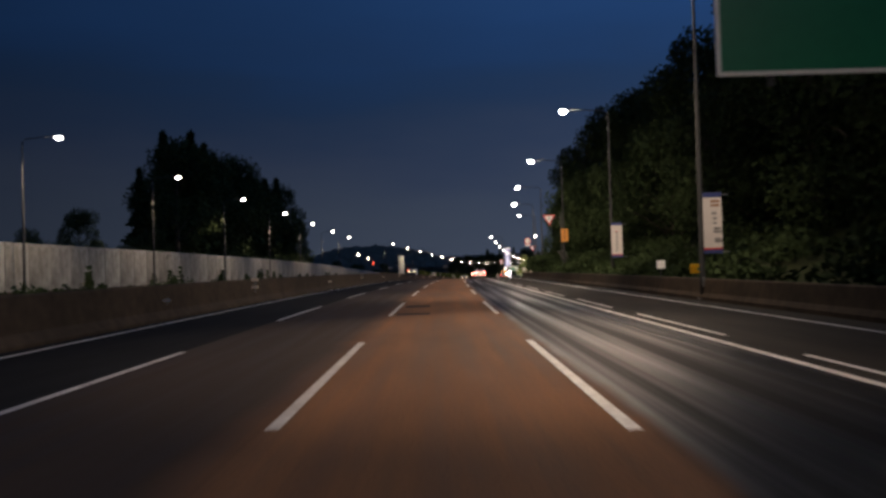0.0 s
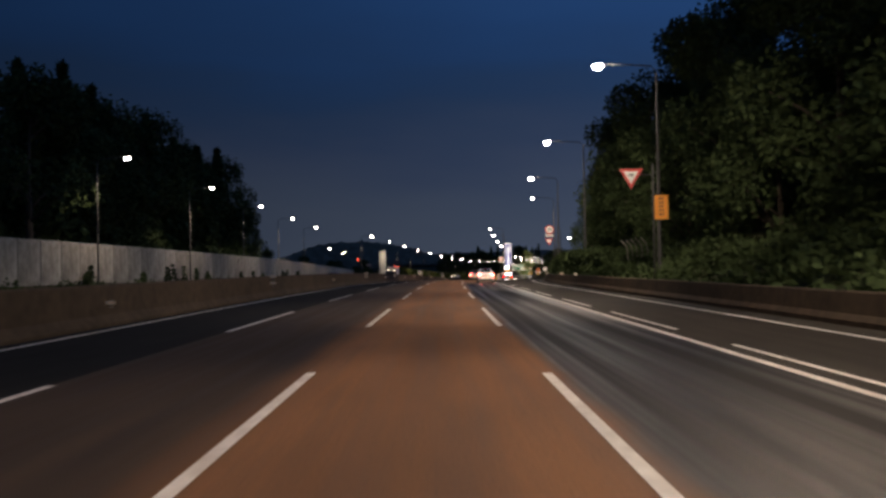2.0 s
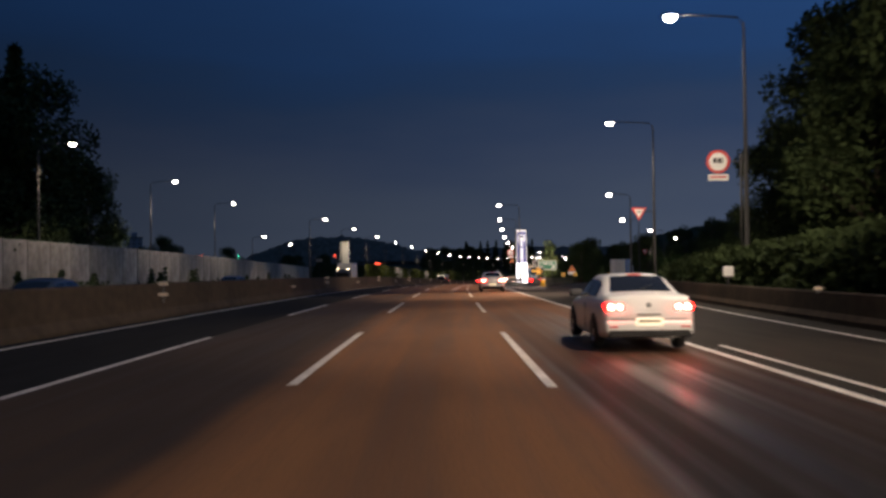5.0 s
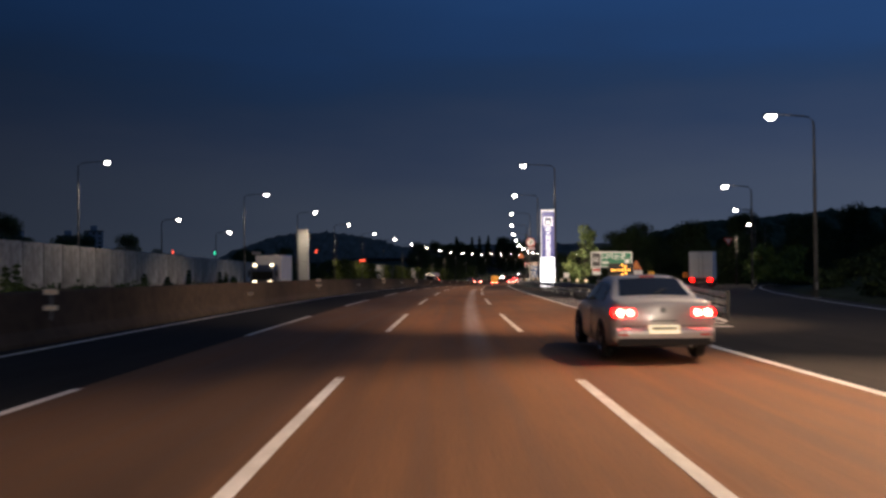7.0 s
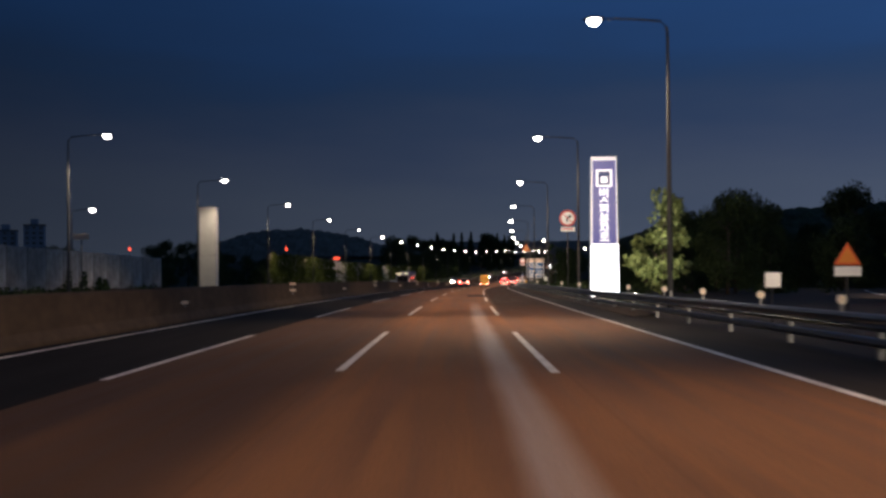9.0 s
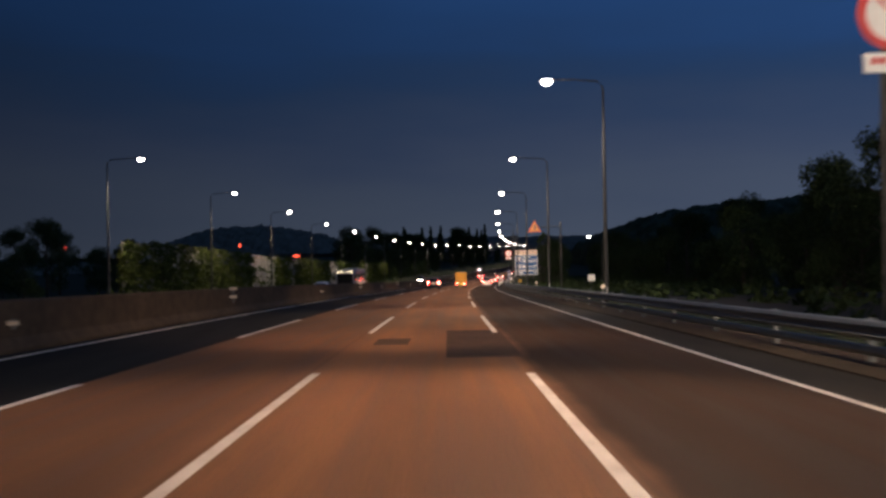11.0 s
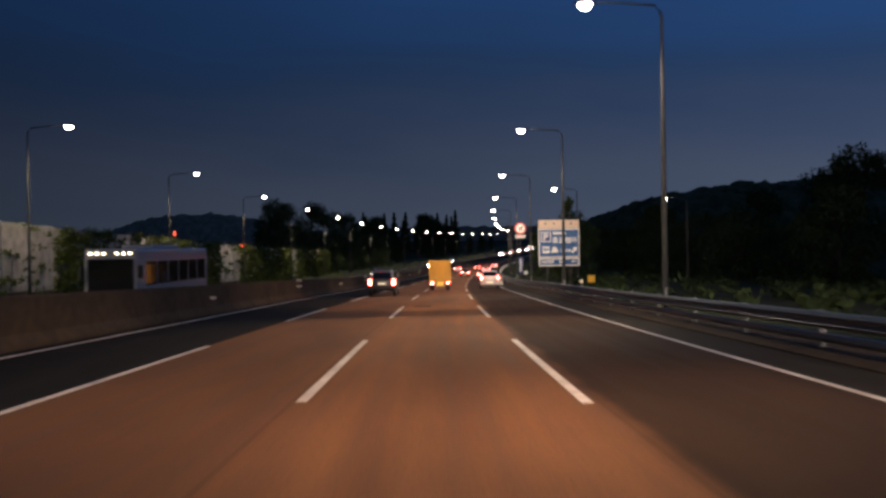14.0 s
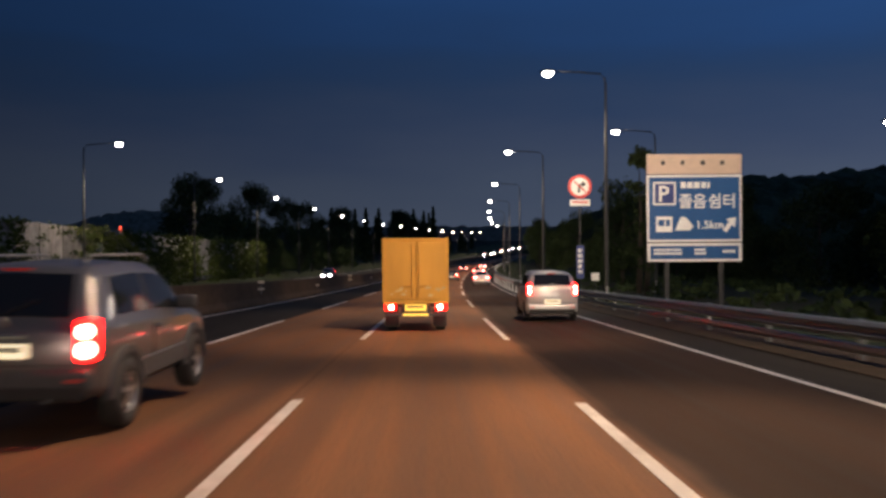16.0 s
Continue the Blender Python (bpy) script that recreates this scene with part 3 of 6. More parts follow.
def conifer(height, spread, leaves, seed, label):
    rng = random.Random(seed)
    thing = empty("conifer", Matrix(), label, "tree")
    part("trunk", tube([(0, 0, -0.3), (0, 0, height * 0.5), (0, 0, height * 0.97)], [height * 0.018, height * 0.011, 0.02], 7), M_BARK, thing, smooth=True)
    bm = bmesh.new()
    for k in range(leaves):
        h = rng.random() ** 0.75
        z = height * (0.10 + 0.90 * h)
        tier = 0.75 + 0.35 * math.sin(h * 38)
        r = spread * (1.02 - h) * tier * rng.random() ** 0.4
        a = rng.uniform(0, 6.283)
        leaf_quad(bm, Vector((math.cos(a) * r, math.sin(a) * r, z - r * 0.25)), 0.30 + 0.012 * height, rng)
    part("crown", bm, M_LEAF, thing)
    return thing


rng = random.Random(11)
kinds = [broadleaf(13, 4.6, 6500, 1, "dark leafy tree on the roadside bank"), broadleaf(15, 4.2, 6500, 2, "tall dark leafy tree on the bank"), broadleaf(10, 4.4, 5500, 3, "broad dark leafy tree on the bank")]
fir = [conifer(16, 3.4, 1700, 4, "tall dark conifer against the dusk sky"), conifer(14, 2.5, 1500, 5, "slender dark conifer against the sky")]
spots = {0: [], 1: [], 2: [], 3: [], 4: []}


def plant(k, s, o, scale, z=0.0):
    p = at(s, o, z)
    spots[k].append(pose(p.x, p.y, p.z, 0, 0, rng.uniform(0, 360)) @ Matrix.Scale(scale, 4))


# wooded bank on the near side, ending before the ramp swings out
for i in range(30):
    s = -38 + 6.6 * i + rng.uniform(-2, 2)
    if s > 196:
        break
    edge = max(ramp_r(s) + 8.0, 19.6)
    big = 1.0 if s < 148 else 1.0 - 0.013 * (s - 148)
    plant(i % 3, s, edge + rng.uniform(0, 1.6), big * rng.uniform(0.85, 1.05), 1.8)
    plant((i + 1) % 3, s + 3, edge + 5.5 + rng.uniform(0, 2), big * rng.uniform(1.1, 1.3), 3.0)
for i in range(17):
    s = 151 + 2.8 * i
    plant(i % 2, s, ramp_r(s) + 10.6 + rng.uniform(0, 2.5), max(0.34, (14.6 - 0.25 * (s - 150)) / 13) * rng.uniform(0.9, 1.05), 1.5)
for i in range(6):
    plant(i % 3, 196 + 8 * i, ramp_r(196 + 8 * i) + 8.5 + rng.uniform(0, 4), rng.uniform(0.32, 0.4), 1.5)
# behind the noise wall
for i in range(44):
    s = 132 + 2.1 * i + rng.uniform(-1, 1)
    plant((3, 1, 4, 0, 3)[i % 5], s, -43.0 - rng.uniform(0, 7), rng.uniform(1.15, 1.42) - (0.4 if i > 36 else 0), 0.0)
for i in range(14):
    plant(i % 3, 20 + 8 * i, -42 - rng.uniform(0, 5), rng.uniform(0.4, 0.55), 0.0)
for i in range(10):
    plant(i % 3, 224 + 8 * i, -47 - rng.uniform(0, 6), rng.uniform(0.4, 0.5), 0.0)
# behind the verge on the near side further on
for i in range(48):
    s = 300 + 6.5 * i
    plant(i % 3, s, 36 + rng.uniform(0, 12) + (8 if s < 330 else 0), rng.uniform(0.72, 0.95), -2.5)
for i in range(10):
    plant(i % 3, 285 + 5.5 * i, 19 + rng.uniform(0, 5) + i * 0.6, rng.uniform(0.42, 0.62), -0.2)
for i in range(14):
    plant(i % 3, 480 + 16 * i, 15 + rng.uniform(0, 8), rng.uniform(0.5, 0.85), -0.2)
# beyond the ivy wall and along the far bend
for i in range(30):
    s = 350 + 11 * i
    plant(i % 3, s, -40 - rng.uniform(0, 10), rng.uniform(0.36, 0.52) if s < 515 else rng.uniform(0.8, 1.1), -0.2)
for i in range(30):
    plant(3 + i % 2, 620 + 11 * i + rng.uniform(-4, 4), -42 - rng.uniform(0, 22), rng.uniform(0.45, 0.8), -0.2)
for i in range(10):
    plant(i % 3, 536 + 9 * i, -33 - rng.uniform(0, 3), rng.uniform(0.35, 0.55), 0)
for i in range(34):
    plant(i % 3, 285 + 5.5 * i, -58 - rng.uniform(0, 22), rng.uniform(0.42, 0.62), -0.3)
for i in range(24):
    plant(i % 3, 290 + 7 * i, 62 + rng.uniform(0, 14), rng.uniform(0.6, 0.85), -0.5)
for i in range(30):
    plant((3, 4, 0, 3, 1)[i % 5], 846 + 1.8 * i, -58 - rng.uniform(0, 70), rng.uniform(1.15, 1.6), -0.5)
for k, thing in enumerate(kinds + fir):
    row_of(thing, spots[k])
lit_tree = broadleaf(7.9, 2.2, 950, 21, "small green tree lit by the glowing sign", M_LEAF_FLOODLIT, 0.33)
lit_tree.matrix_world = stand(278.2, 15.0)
row_of(broadleaf(12.6, 1.0, 700, 22, "tall thin tree with a tufted top"), [stand(455.6, 16.1, -0.2), stand(449.0, 15.2, -0.2) @ Matrix.Scale(0.9, 4)])


def shrubs(name, label, points, size, seed, material):
    rg = random.Random(seed)
    bm = bmesh.new()
    for c, r, n in points(rg):
        for k in range(n):
            d = Vector((rg.gauss(0, 1), rg.gauss(0, 1), abs(rg.gauss(0, 0.9)))).normalized() * r * rg.uniform(0.4, 1.05)
            leaf_quad(bm, c + d, size, rg)
    return tagged(part(name, bm, material), label, "shrubs", kind="stuff")


def bank_points(rg):
    for i in range(760):
        s = rg.uniform(-40, 232)
        o = ramp_r(s) + rg.uniform(2.6, 9.0)
        yield at(s, o, 0.4 + (o - ramp_r(s) - 3) * 0.42), rg.uniform(0.7, 1.5), 55


def wall_points(rg):
    for i in range(260):
        s = rg.uniform(-40, 330)
        yield at(s, wall_o(s) + rg.uniform(0.5, 2.4), 0.15), rg.uniform(0.3, 1.0) * rg.choice((1, 1, 1.4)), 24
    for i in range(42):
        s = rg.uniform(-30, 325)
        tall = rg.uniform(1.4, 3.0)
        for k in range(5):
            yield at(s, wall_o(s) + 0.9, 0.3 + tall * k / 5), 0.62 - 0.10 * k, 22
    for i in range(70):
        s = rg.uniform(-40, 215)
        yield at(s, wall_o(s) - rg.uniform(0.8, 2.5), 3.6), rg.uniform(0.8, 1.5), 26


def verge_points(rg):
    for i in range(330):
        s = rg.uniform(285, 560)
        yield at(s, rg.uniform(13, 34), -0.1), rg.uniform(0.4, 1.2), 26


def ivy_points(rg):
    for i in range(5400):
        s = rg.uniform(346, 528)
        bare = (394 < s < 407) or (418 < s < 421) or (452 < s < 462) or (495 < s < 499)
        if bare and rg.random() > 0.10:
            continue
        top = 5.75 if rg.random() > 0.3 else 3.6
        yield at(s, -32.25, rg.uniform(0.2, top)), rg.uniform(0.35, 0.7), 15
    for i in range(50):
        s = rg.uniform(340, 530)
        yield at(s, -30.8 + rg.uniform(-0.6, 1.6), 0.2), rg.uniform(0.4, 1.2), 24


def hedge_points(rg):
    for i in range(170):
        s = rg.uniform(252, 300)
        yield at(s, 33.6 + (s - 262) * 0.25 + rg.uniform(-1.2, 3.0), rg.uniform(0.4, 3.8)), rg.uniform(0.6, 1.1), 40


def long_hedge_points(rg):
    for i in range(620):
        s = rg.uniform(114, 176)
        tall = 3.05 if s < 140 else 3.05 - 0.028 * (s - 140)
        o = ramp_r(s) + rg.choice((2.5, 2.7, 3.2, 4.2))
        yield at(s, o, rg.uniform(0.6, tall - 0.5) if o < ramp_r(s) + 3 else tall - 0.5), rg.uniform(0.45, 0.62), 36


shrubs("long_hedge", "long dark trimmed hedge behind the concrete barrier", long_hedge_points, 0.17, 36, M_LEAF)
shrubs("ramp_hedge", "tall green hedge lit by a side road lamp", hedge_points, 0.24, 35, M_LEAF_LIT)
shrubs("bank_shrubs", "dark undergrowth covering the roadside bank", bank_points, 0.22, 31, M_LEAF)
shrubs("wall_shrubs", "weeds and creepers along the noise wall", wall_points, 0.26, 32, M_LEAF)
shrubs("verge_shrubs", "dark bushes on the verge", verge_points, 0.28, 33, M_LEAF)
shrubs("ivy", "green ivy hanging over the noise wall", ivy_points, 0.20, 34, M_IVY)


slope = part("wooded_slope", sweep(-60, 192, lambda s: [(ramp_r(s) + 13.5, 2.5), (ramp_r(s) + 16, (9 if s < 150 else 9 - 0.14 * (s - 150)) + 3 * noise.noise(Vector((s * 0.11, 1, 0)))), (ramp_r(s) + 21, (14 if s < 140 else 14 - 0.19 * (s - 140)) + 4 * noise.noise(Vector((s * 0.17, 5, 0)))), (ramp_r(s) + 40, 9)], 2.5), M_HILL)
tagged(slope, "dark wooded slope behind the roadside trees", "slope", kind="structure")


# ---------- hills on the horizon ----------
def hill(x, y, rx, ry, h, label, seed, far=True, steep=0.7):
    bm = bmesh.new()
    n, m = 90, 40
    rows = []
    for j in range(m + 1):
        rows.append([])
        for i in range(n + 1):
            u, v = i / n * 2 - 1, j / m * 2 - 1
            d = max(0.0, 1 - u * u) * max(0.0, 1 - v * v)
            px, py = x + u * rx, y + v * ry
            k = noise.noise(Vector((px * 0.006, py * 0.006, seed)))
            k2 = noise.noise(Vector((px * 0.09, py * 0.09, seed))) + 0.7 * noise.noise(Vector((px * 0.23, py * 0.23, seed)))
            z = h * d ** steep * (1 + 0.22 * k) + (4.2 * k2 if d > 0.02 else 0)
            rows[-1].append(bm.verts.new((px, py, z - 11)))
    for r0, r1 in zip(rows, rows[1:]):
        for i in range(n):
            bm.faces.new((r0[i], r0[i + 1], r1[i + 1], r1[i]))
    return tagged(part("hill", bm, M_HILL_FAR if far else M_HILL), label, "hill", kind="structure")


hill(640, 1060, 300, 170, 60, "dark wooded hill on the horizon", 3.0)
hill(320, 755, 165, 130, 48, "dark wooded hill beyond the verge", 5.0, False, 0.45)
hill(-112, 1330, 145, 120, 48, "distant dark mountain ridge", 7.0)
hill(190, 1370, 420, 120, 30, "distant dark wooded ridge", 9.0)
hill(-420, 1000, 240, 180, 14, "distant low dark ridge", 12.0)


# ---------- apartment blocks far beyond the noise wall ----------
M_BLOCK = mat("grey_painted_concrete_block", (0.30, 0.30, 0.31), 0.85, vary=0.15, scale=0.4)
M_ROOM = mat("lamplit_room_window", (0.8, 0.7, 0.5), 0.4, emit=(1.0, 0.82, 0.55), power=1.6)


def apartment_block(m, width, storeys, lit, seed):
    """A slab block that faces -y, with two windows for each bay."""
    rg = random.Random(seed)
    thing = empty("apartment_block", m, "distant grey apartment block with a few lit windows", "building", "far apartment blocks")
    top = storeys * 2.9
    part("wall", box(-width / 2, width / 2, 0, 11, -14, top, 0.05), M_BLOCK, thing)
    part("roof", box(-width / 2 - 0.3, width / 2 + 0.3, -0.3, 11.3, top, top + 0.7, 0.05), M_CONC, thing)
    part("lift_house", box(-width * 0.18, width * 0.18, 3, 8, top + 0.7, top + 4.0, 0.05), M_BLOCK, thing)
    n = max(2, int(width / 3.2))
    for f in range(storeys):
        for k in range(n):
            x, z = -width / 2 + width * (k + 0.5) / n, f * 2.9 + 0.9
            on = rg.random() < lit
            part("window", box(x - 0.9, x + 0.9, -0.06, 0.02, z, z + 1.4), M_ROOM if on else M_GLASS, thing, "lamplit window" if on else "dark window")
    return thing


for k, (x, y, w, n, lit) in enumerate(((-243, 700, 17, 10, 0.14), (-214, 720, 12, 9, 0.04), (-196, 716, 11, 10, 0.05))):
    apartment_block(pose(x, y, -9, 0, 0, 18), w, n, lit, 90 + k)
# ---------- guard rail on the near side ----------
rail_profile = [(7.28, 0.80), (7.20, 0.79), (7.16, 0.72), (7.24, 0.66), (7.24, 0.62), (7.16, 0.56), (7.20, 0.49), (7.28, 0.48)]
low_profile = [(7.28, 0.40), (7.20, 0.38), (7.18, 0.30), (7.22, 0.24), (7.28, 0.22)]
guard = empty("guard_rail", Matrix(), "galvanised steel guard rail on posts beside the shoulder", "guard rail", kind="structure")


def flare(s):
    """The rail's end swings away from the road."""
    return max(0.0, 258 - s) * 0.022


for i in range(31):
    a, b = 214 + 16 * i, 214 + 16 * (i + 1)
    part("beam", sweep(a, b, lambda s: [(o + flare(s), z + flare(s) * 0.06) for o, z in rail_profile], 4), M_STEEL, guard)
    part("lower_beam", sweep(a, b, lambda s: [(o + flare(s), z) for o, z in low_profile], 4), M_STEEL, guard)
bm = box(-0.06, 0.06, -0.05, 0.05, -0.2, 0.82, 0.012)
POST = bpy.data.meshes.new("post")
bm.to_mesh(POST)
bm.free()
POST.materials.append(M_STEEL)
for i in range(122):
    share("post", POST, guard, stand(214 + 4.0 * i, 7.36 + flare(214 + 4.0 * i)))

M_WHITE_SIGN = mat("white_reflective_sheet", (0.88, 0.86, 0.82), 0.4, vary=0.08, scale=8)
M_RED_SIGN = mat("red_reflective_sheet", (0.62, 0.05, 0.04), 0.4, vary=0.1, scale=8)
M_YEL_SIGN = mat("yellow_reflective_sheet", (0.88, 0.46, 0.02), 0.4, vary=0.1, scale=8)
M_ORG_SIGN = mat("orange_reflective_sheet", (0.70, 0.11, 0.02), 0.4, vary=0.1, scale=8)
M_AMBER_SIGN = mat("amber_reflective_sheet", (0.75, 0.24, 0.025), 0.4, vary=0.1, scale=8)
M_ORANGE_SHEET = mat("faded_orange_sheet", (0.80, 0.30, 0.015), 0.5, vary=0.12, scale=6)
M_BROWN_PRINT = mat("faded_brown_print", (0.33, 0.12, 0.02), 0.6, vary=0.1, scale=6)
M_BLUE_SIGN = mat("blue_reflective_sheet", (0.007, 0.085, 0.26), 0.4, vary=0.1, scale=5)
M_GREEN_SIGN = mat("green_reflective_sheet", (0.012, 0.17, 0.085), 0.4, vary=0.1, scale=5)
M_BEIGE_SIGN = mat("beige_sign_sheet", (0.66, 0.50, 0.38), 0.5, vary=0.1, scale=5)
M_NAVY = mat("navy_print", (0.03, 0.05, 0.20), 0.5, vary=0.1, scale=5)
M_INK = mat("dark_print", (0.05, 0.045, 0.045), 0.5)


def writing(name, body, size, m, material, parent):
    """Raised lettering that faces -y; m places its lower left corner in the sign's own space."""
    cu = bpy.data.curves.new(name, "FONT")
    cu.body, cu.size, cu.extrude, cu.resolution_u, cu.offset = body, size, 0.004, 2, 0.014 * size
    tmp = new(name, cu)
    bpy.context.view_layer.update()
    me = bpy.data.meshes.new_from_object(tmp.evaluated_get(bpy.context.evaluated_depsgraph_get()))
    bpy.data.objects.remove(tmp)
    me.materials.clear()
    me.materials.append(material)
    ob = new(name, me)
    ob.parent = parent
    ob.matrix_basis = m @ pose(0, 0, 0, 90, 0, 0)
    return ob


def bars(parent, material, x0, x1, z0, z1, y, rows, seed, name="lettering"):
    rg = random.Random(seed)
    bm = bmesh.new()
    for r in range(rows):
        zt = z1 - (z1 - z0) * r / rows
        zb = zt - (z1 - z0) / rows * 0.68
        x = x0
        while x < x1 - 0.02:
            w = min((zt - zb) * rg.uniform(0.7, 1.0), x1 - x)
            add_box(bm, x, x + w, y - 0.006, y, zb, zt)
            x += w * 1.25
    return part(name, bm, material, parent)


def post_part(parent, x, z0, z1, y=0.06, r=0.045):
    return part("post", tube([(x, y, z0), (x, y, z1)], [r, r], 8), M_POLE, parent, smooth=True)


def arm_part(parent, x0, x1, z, y=0.06):
    return part("arm", tube([(x0, y, z), (x1, y, z)], [0.035, 0.035], 8), M_POLE, parent, smooth=True)


def scaled(pts, k):
    cx, cz = sum(p[0] for p in pts) / len(pts), sum(p[1] for p in pts) / len(pts)
    return [(cx + (x - cx) * k, cz + (z - cz) * k) for x, z in pts]


# give-way triangles on long arms
def give_way(s, o, z_top, width, pole_dx, label):
    h = width * 0.87
    thing = empty("give_way_sign", stand(s, o), label, "traffic sign")
    tri = [(-width / 2, z_top), (width / 2, z_top), (0, z_top - h)]
    part("board", plate(tri, 0.0, 0.03), M_RED_SIGN, thing, "red triangular border")
    part("face", plate(scaled(tri, 0.62), -0.006, 0.0), M_WHITE_SIGN, thing, "white inner triangle")
    bars(thing, M_INK, -0.14, 0.14, z_top - h * 0.42, z_top - h * 0.26, -0.006, 1, 5)
    arm_part(thing, 0, pole_dx, z_top - h * 0.3)
    if pole_dx > 0.1:
        post_part(thing, pole_dx, -0.2, z_top + 0.3, r=0.055)
    return thing


give_way(95.5, 11.45, 7.25, 1.4, 1.3, "red and white give-way triangle on a pole arm")
give_way(187.0, 16.0, 6.7, 1.25, 1.2, "red and white give-way triangle beside the exit ramp")
give_way(273.0, 32.4, 5.95, 1.1, 1.0, "red and white give-way triangle by the side road")
give_way(640.0, 7.8, 5.2, 1.4, 1.0, "red and white give-way triangle far along the bend")

# yellow notice and two tall white banners hung on lamp poles
notice = empty("yellow_notice", stand(95.1, 13.1), "yellow notice board with dark writing on a lamp pole", "sign")
part("board", box(-0.40, 0.40, -0.03, 0.0, 4.2, 5.62, 0.01), M_ORANGE_SHEET, notice)
bars(notice, M_BROWN_PRINT, -0.14, 0.14, 4.35, 5.5, -0.032, 5, 8)
part("bracket", box(-0.25, 0.25, 0.0, 0.12, 5.2, 5.27), M_STEEL, notice)
part("bracket", box(-0.25, 0.25, 0.0, 0.12, 4.4, 4.47), M_STEEL, notice)


def banner(s, o, width, z0, z1, bold):
    thing = empty("banner", stand(s, o), "tall white banner with dark writing hung on a lamp pole", "banner", "banners on lamp poles")
    part("cloth", box(-width / 2, width / 2, -0.02, 0.0, z0, z1, 0.004), M_BEIGE_WHITE, thing)
    part("top_band", box(-width / 2, width / 2, -0.026, 0.004, z1, z1 + 0.2), M_NAVY, thing, "navy band")
    part("bottom_band", box(-width / 2, width / 2, -0.026, 0.004, z0 - 0.16, z0), M_NAVY, thing, "navy band")
    part("lower_stripe", box(-width / 2, width / 2, -0.026, 0.004, z0, z0 + 0.07), M_RED_SIGN, thing, "red stripe")
    if bold:
        for k, (x0, x1, za, zb, ink) in enumerate(((-0.06, 0.30, 0.80, 0.95, M_BROWN_PRINT), (-0.02, 0.16, 0.66, 0.72, M_INK), (0.0, 0.18, 0.57, 0.62, M_INK), (0.02, 0.18, 0.48, 0.53, M_INK), (0.04, 0.34, 0.30, 0.42, M_INK), (0.06, 0.36, 0.12, 0.22, M_INK))):
            bars(thing, ink, x0, x1, z0 + (z1 - z0) * za, z0 + (z1 - z0) * zb, -0.02, 2, 40 + k)
    else:
        bars(thing, M_RED_SIGN, -0.15, 0.15, z0 + (z1 - z0) * 0.77, z0 + (z1 - z0) * 0.80, -0.02, 1, 39)
        for k in range(7):
            zt = z1 - 0.52 - 0.215 * k
            bars(thing, M_INK, -0.06, 0.07, zt - 0.13, zt, -0.02, 1, 40 + k)
    part("rod", tube([(-width / 2, 0.04, z1 + 0.1), (width / 2 + 0.3, 0.04, z1 + 0.1)], [0.02, 0.02], 6), M_STEEL, thing)
    part("rod", tube([(-width / 2, 0.04, z0 - 0.1), (width / 2 + 0.3, 0.04, z0 - 0.1)], [0.02, 0.02], 6), M_STEEL, thing)


M_BEIGE_WHITE = mat("white_banner_cloth", (0.80, 0.72, 0.66), 0.7, vary=0.08, scale=4)
banner(34.2, 10.95, 0.76, 2.0, 4.1, True)
banner(63.0, 12.8, 0.80, 2.15, 4.35, False)


# round signs with a plate beneath
def round_sign(s, o, z, r, pole_dx, label, turn_arrow=True, small=False):
    thing = empty("round_sign", stand(s, o), label, "traffic sign", "round traffic signs")
    part("board", plate(disc(r, 32, 0, z), 0.0, 0.03), M_RED_SIGN, thing, "red ring")
    part("face", plate(disc(r * 0.76, 32, 0, z), -0.006, 0.0), M_WHITE_SIGN, thing, "white disc")
    if turn_arrow:
        part("arrow", plate([(-0.16 * r, z - 0.5 * r), (0.02 * r, z - 0.5 * r), (0.02 * r, z - 0.02 * r), (0.2 * r, z + 0.12 * r), (0.2 * r, z - 0.05 * r), (0.52 * r, z + 0.22 * r), (0.2 * r, z + 0.48 * r), (0.2 * r, z + 0.30 * r), (-0.02 * r, z + 0.22 * r), (-0.16 * r, z + 0.02 * r)], -0.012, -0.006), M_INK, thing)
        part("slash", plate([(-0.52 * r, z + 0.44 * r), (-0.44 * r, z + 0.52 * r), (0.52 * r, z - 0.44 * r), (0.44 * r, z - 0.52 * r)], -0.016, -0.012), M_RED_SIGN, thing)
    else:
        bars(thing, M_INK, -0.42 * r, 0.42 * r, z - 0.3 * r, z + 0.3 * r, -0.006, 1, 4)
    part("plate", box(-r * 0.85, r * 0.85, -0.01, 0.02, z - r * 1.62, z - r * 1.08, 0.01), M_WHITE_SIGN, thing, "white supplementary plate")
    bars(thing, M_RED_SIGN, -r * 0.65, r * 0.65, z - r * 1.48, z - r * 1.2, -0.012, 1, 6)
    if abs(pole_dx) > 0.05:
        arm_part(thing, 0, pole_dx, z)
        post_part(thing, pole_dx, -0.2, z + 0.4, r=0.06)
    else:
        post_part(thing, 0, -0.2, z, y=0.08)
    if small:
        part("side_board", box(-0.22, 0.22, -0.01, 0.03, 1.3, 3.2, 0.01), M_NAVY, thing, "narrow dark blue board")
        bars(thing, M_WHITE_SIGN, -0.12, 0.12, 1.5, 3.0, -0.012, 5, 9)


round_sign(157.0, 13.3, 6.6, 0.56, 1.1, "round speed limit sign with a plate on a pole arm", False)
round_sign(278.5, 8.1, 5.95, 0.62, 0, "round no-turn sign with a plate on a pole")
round_sign(435.5, 8.2, 6.55, 0.68, 0, "round no-turn sign with a plate on a pole", True, True)

# orange warning triangle on an arm
warn = empty("warning_sign", stand(342.4, 8.0), "orange triangular warning sign on a pole arm", "traffic sign")
tri = [(-0.62, 5.72), (0.62, 5.72), (0.0, 6.84)]
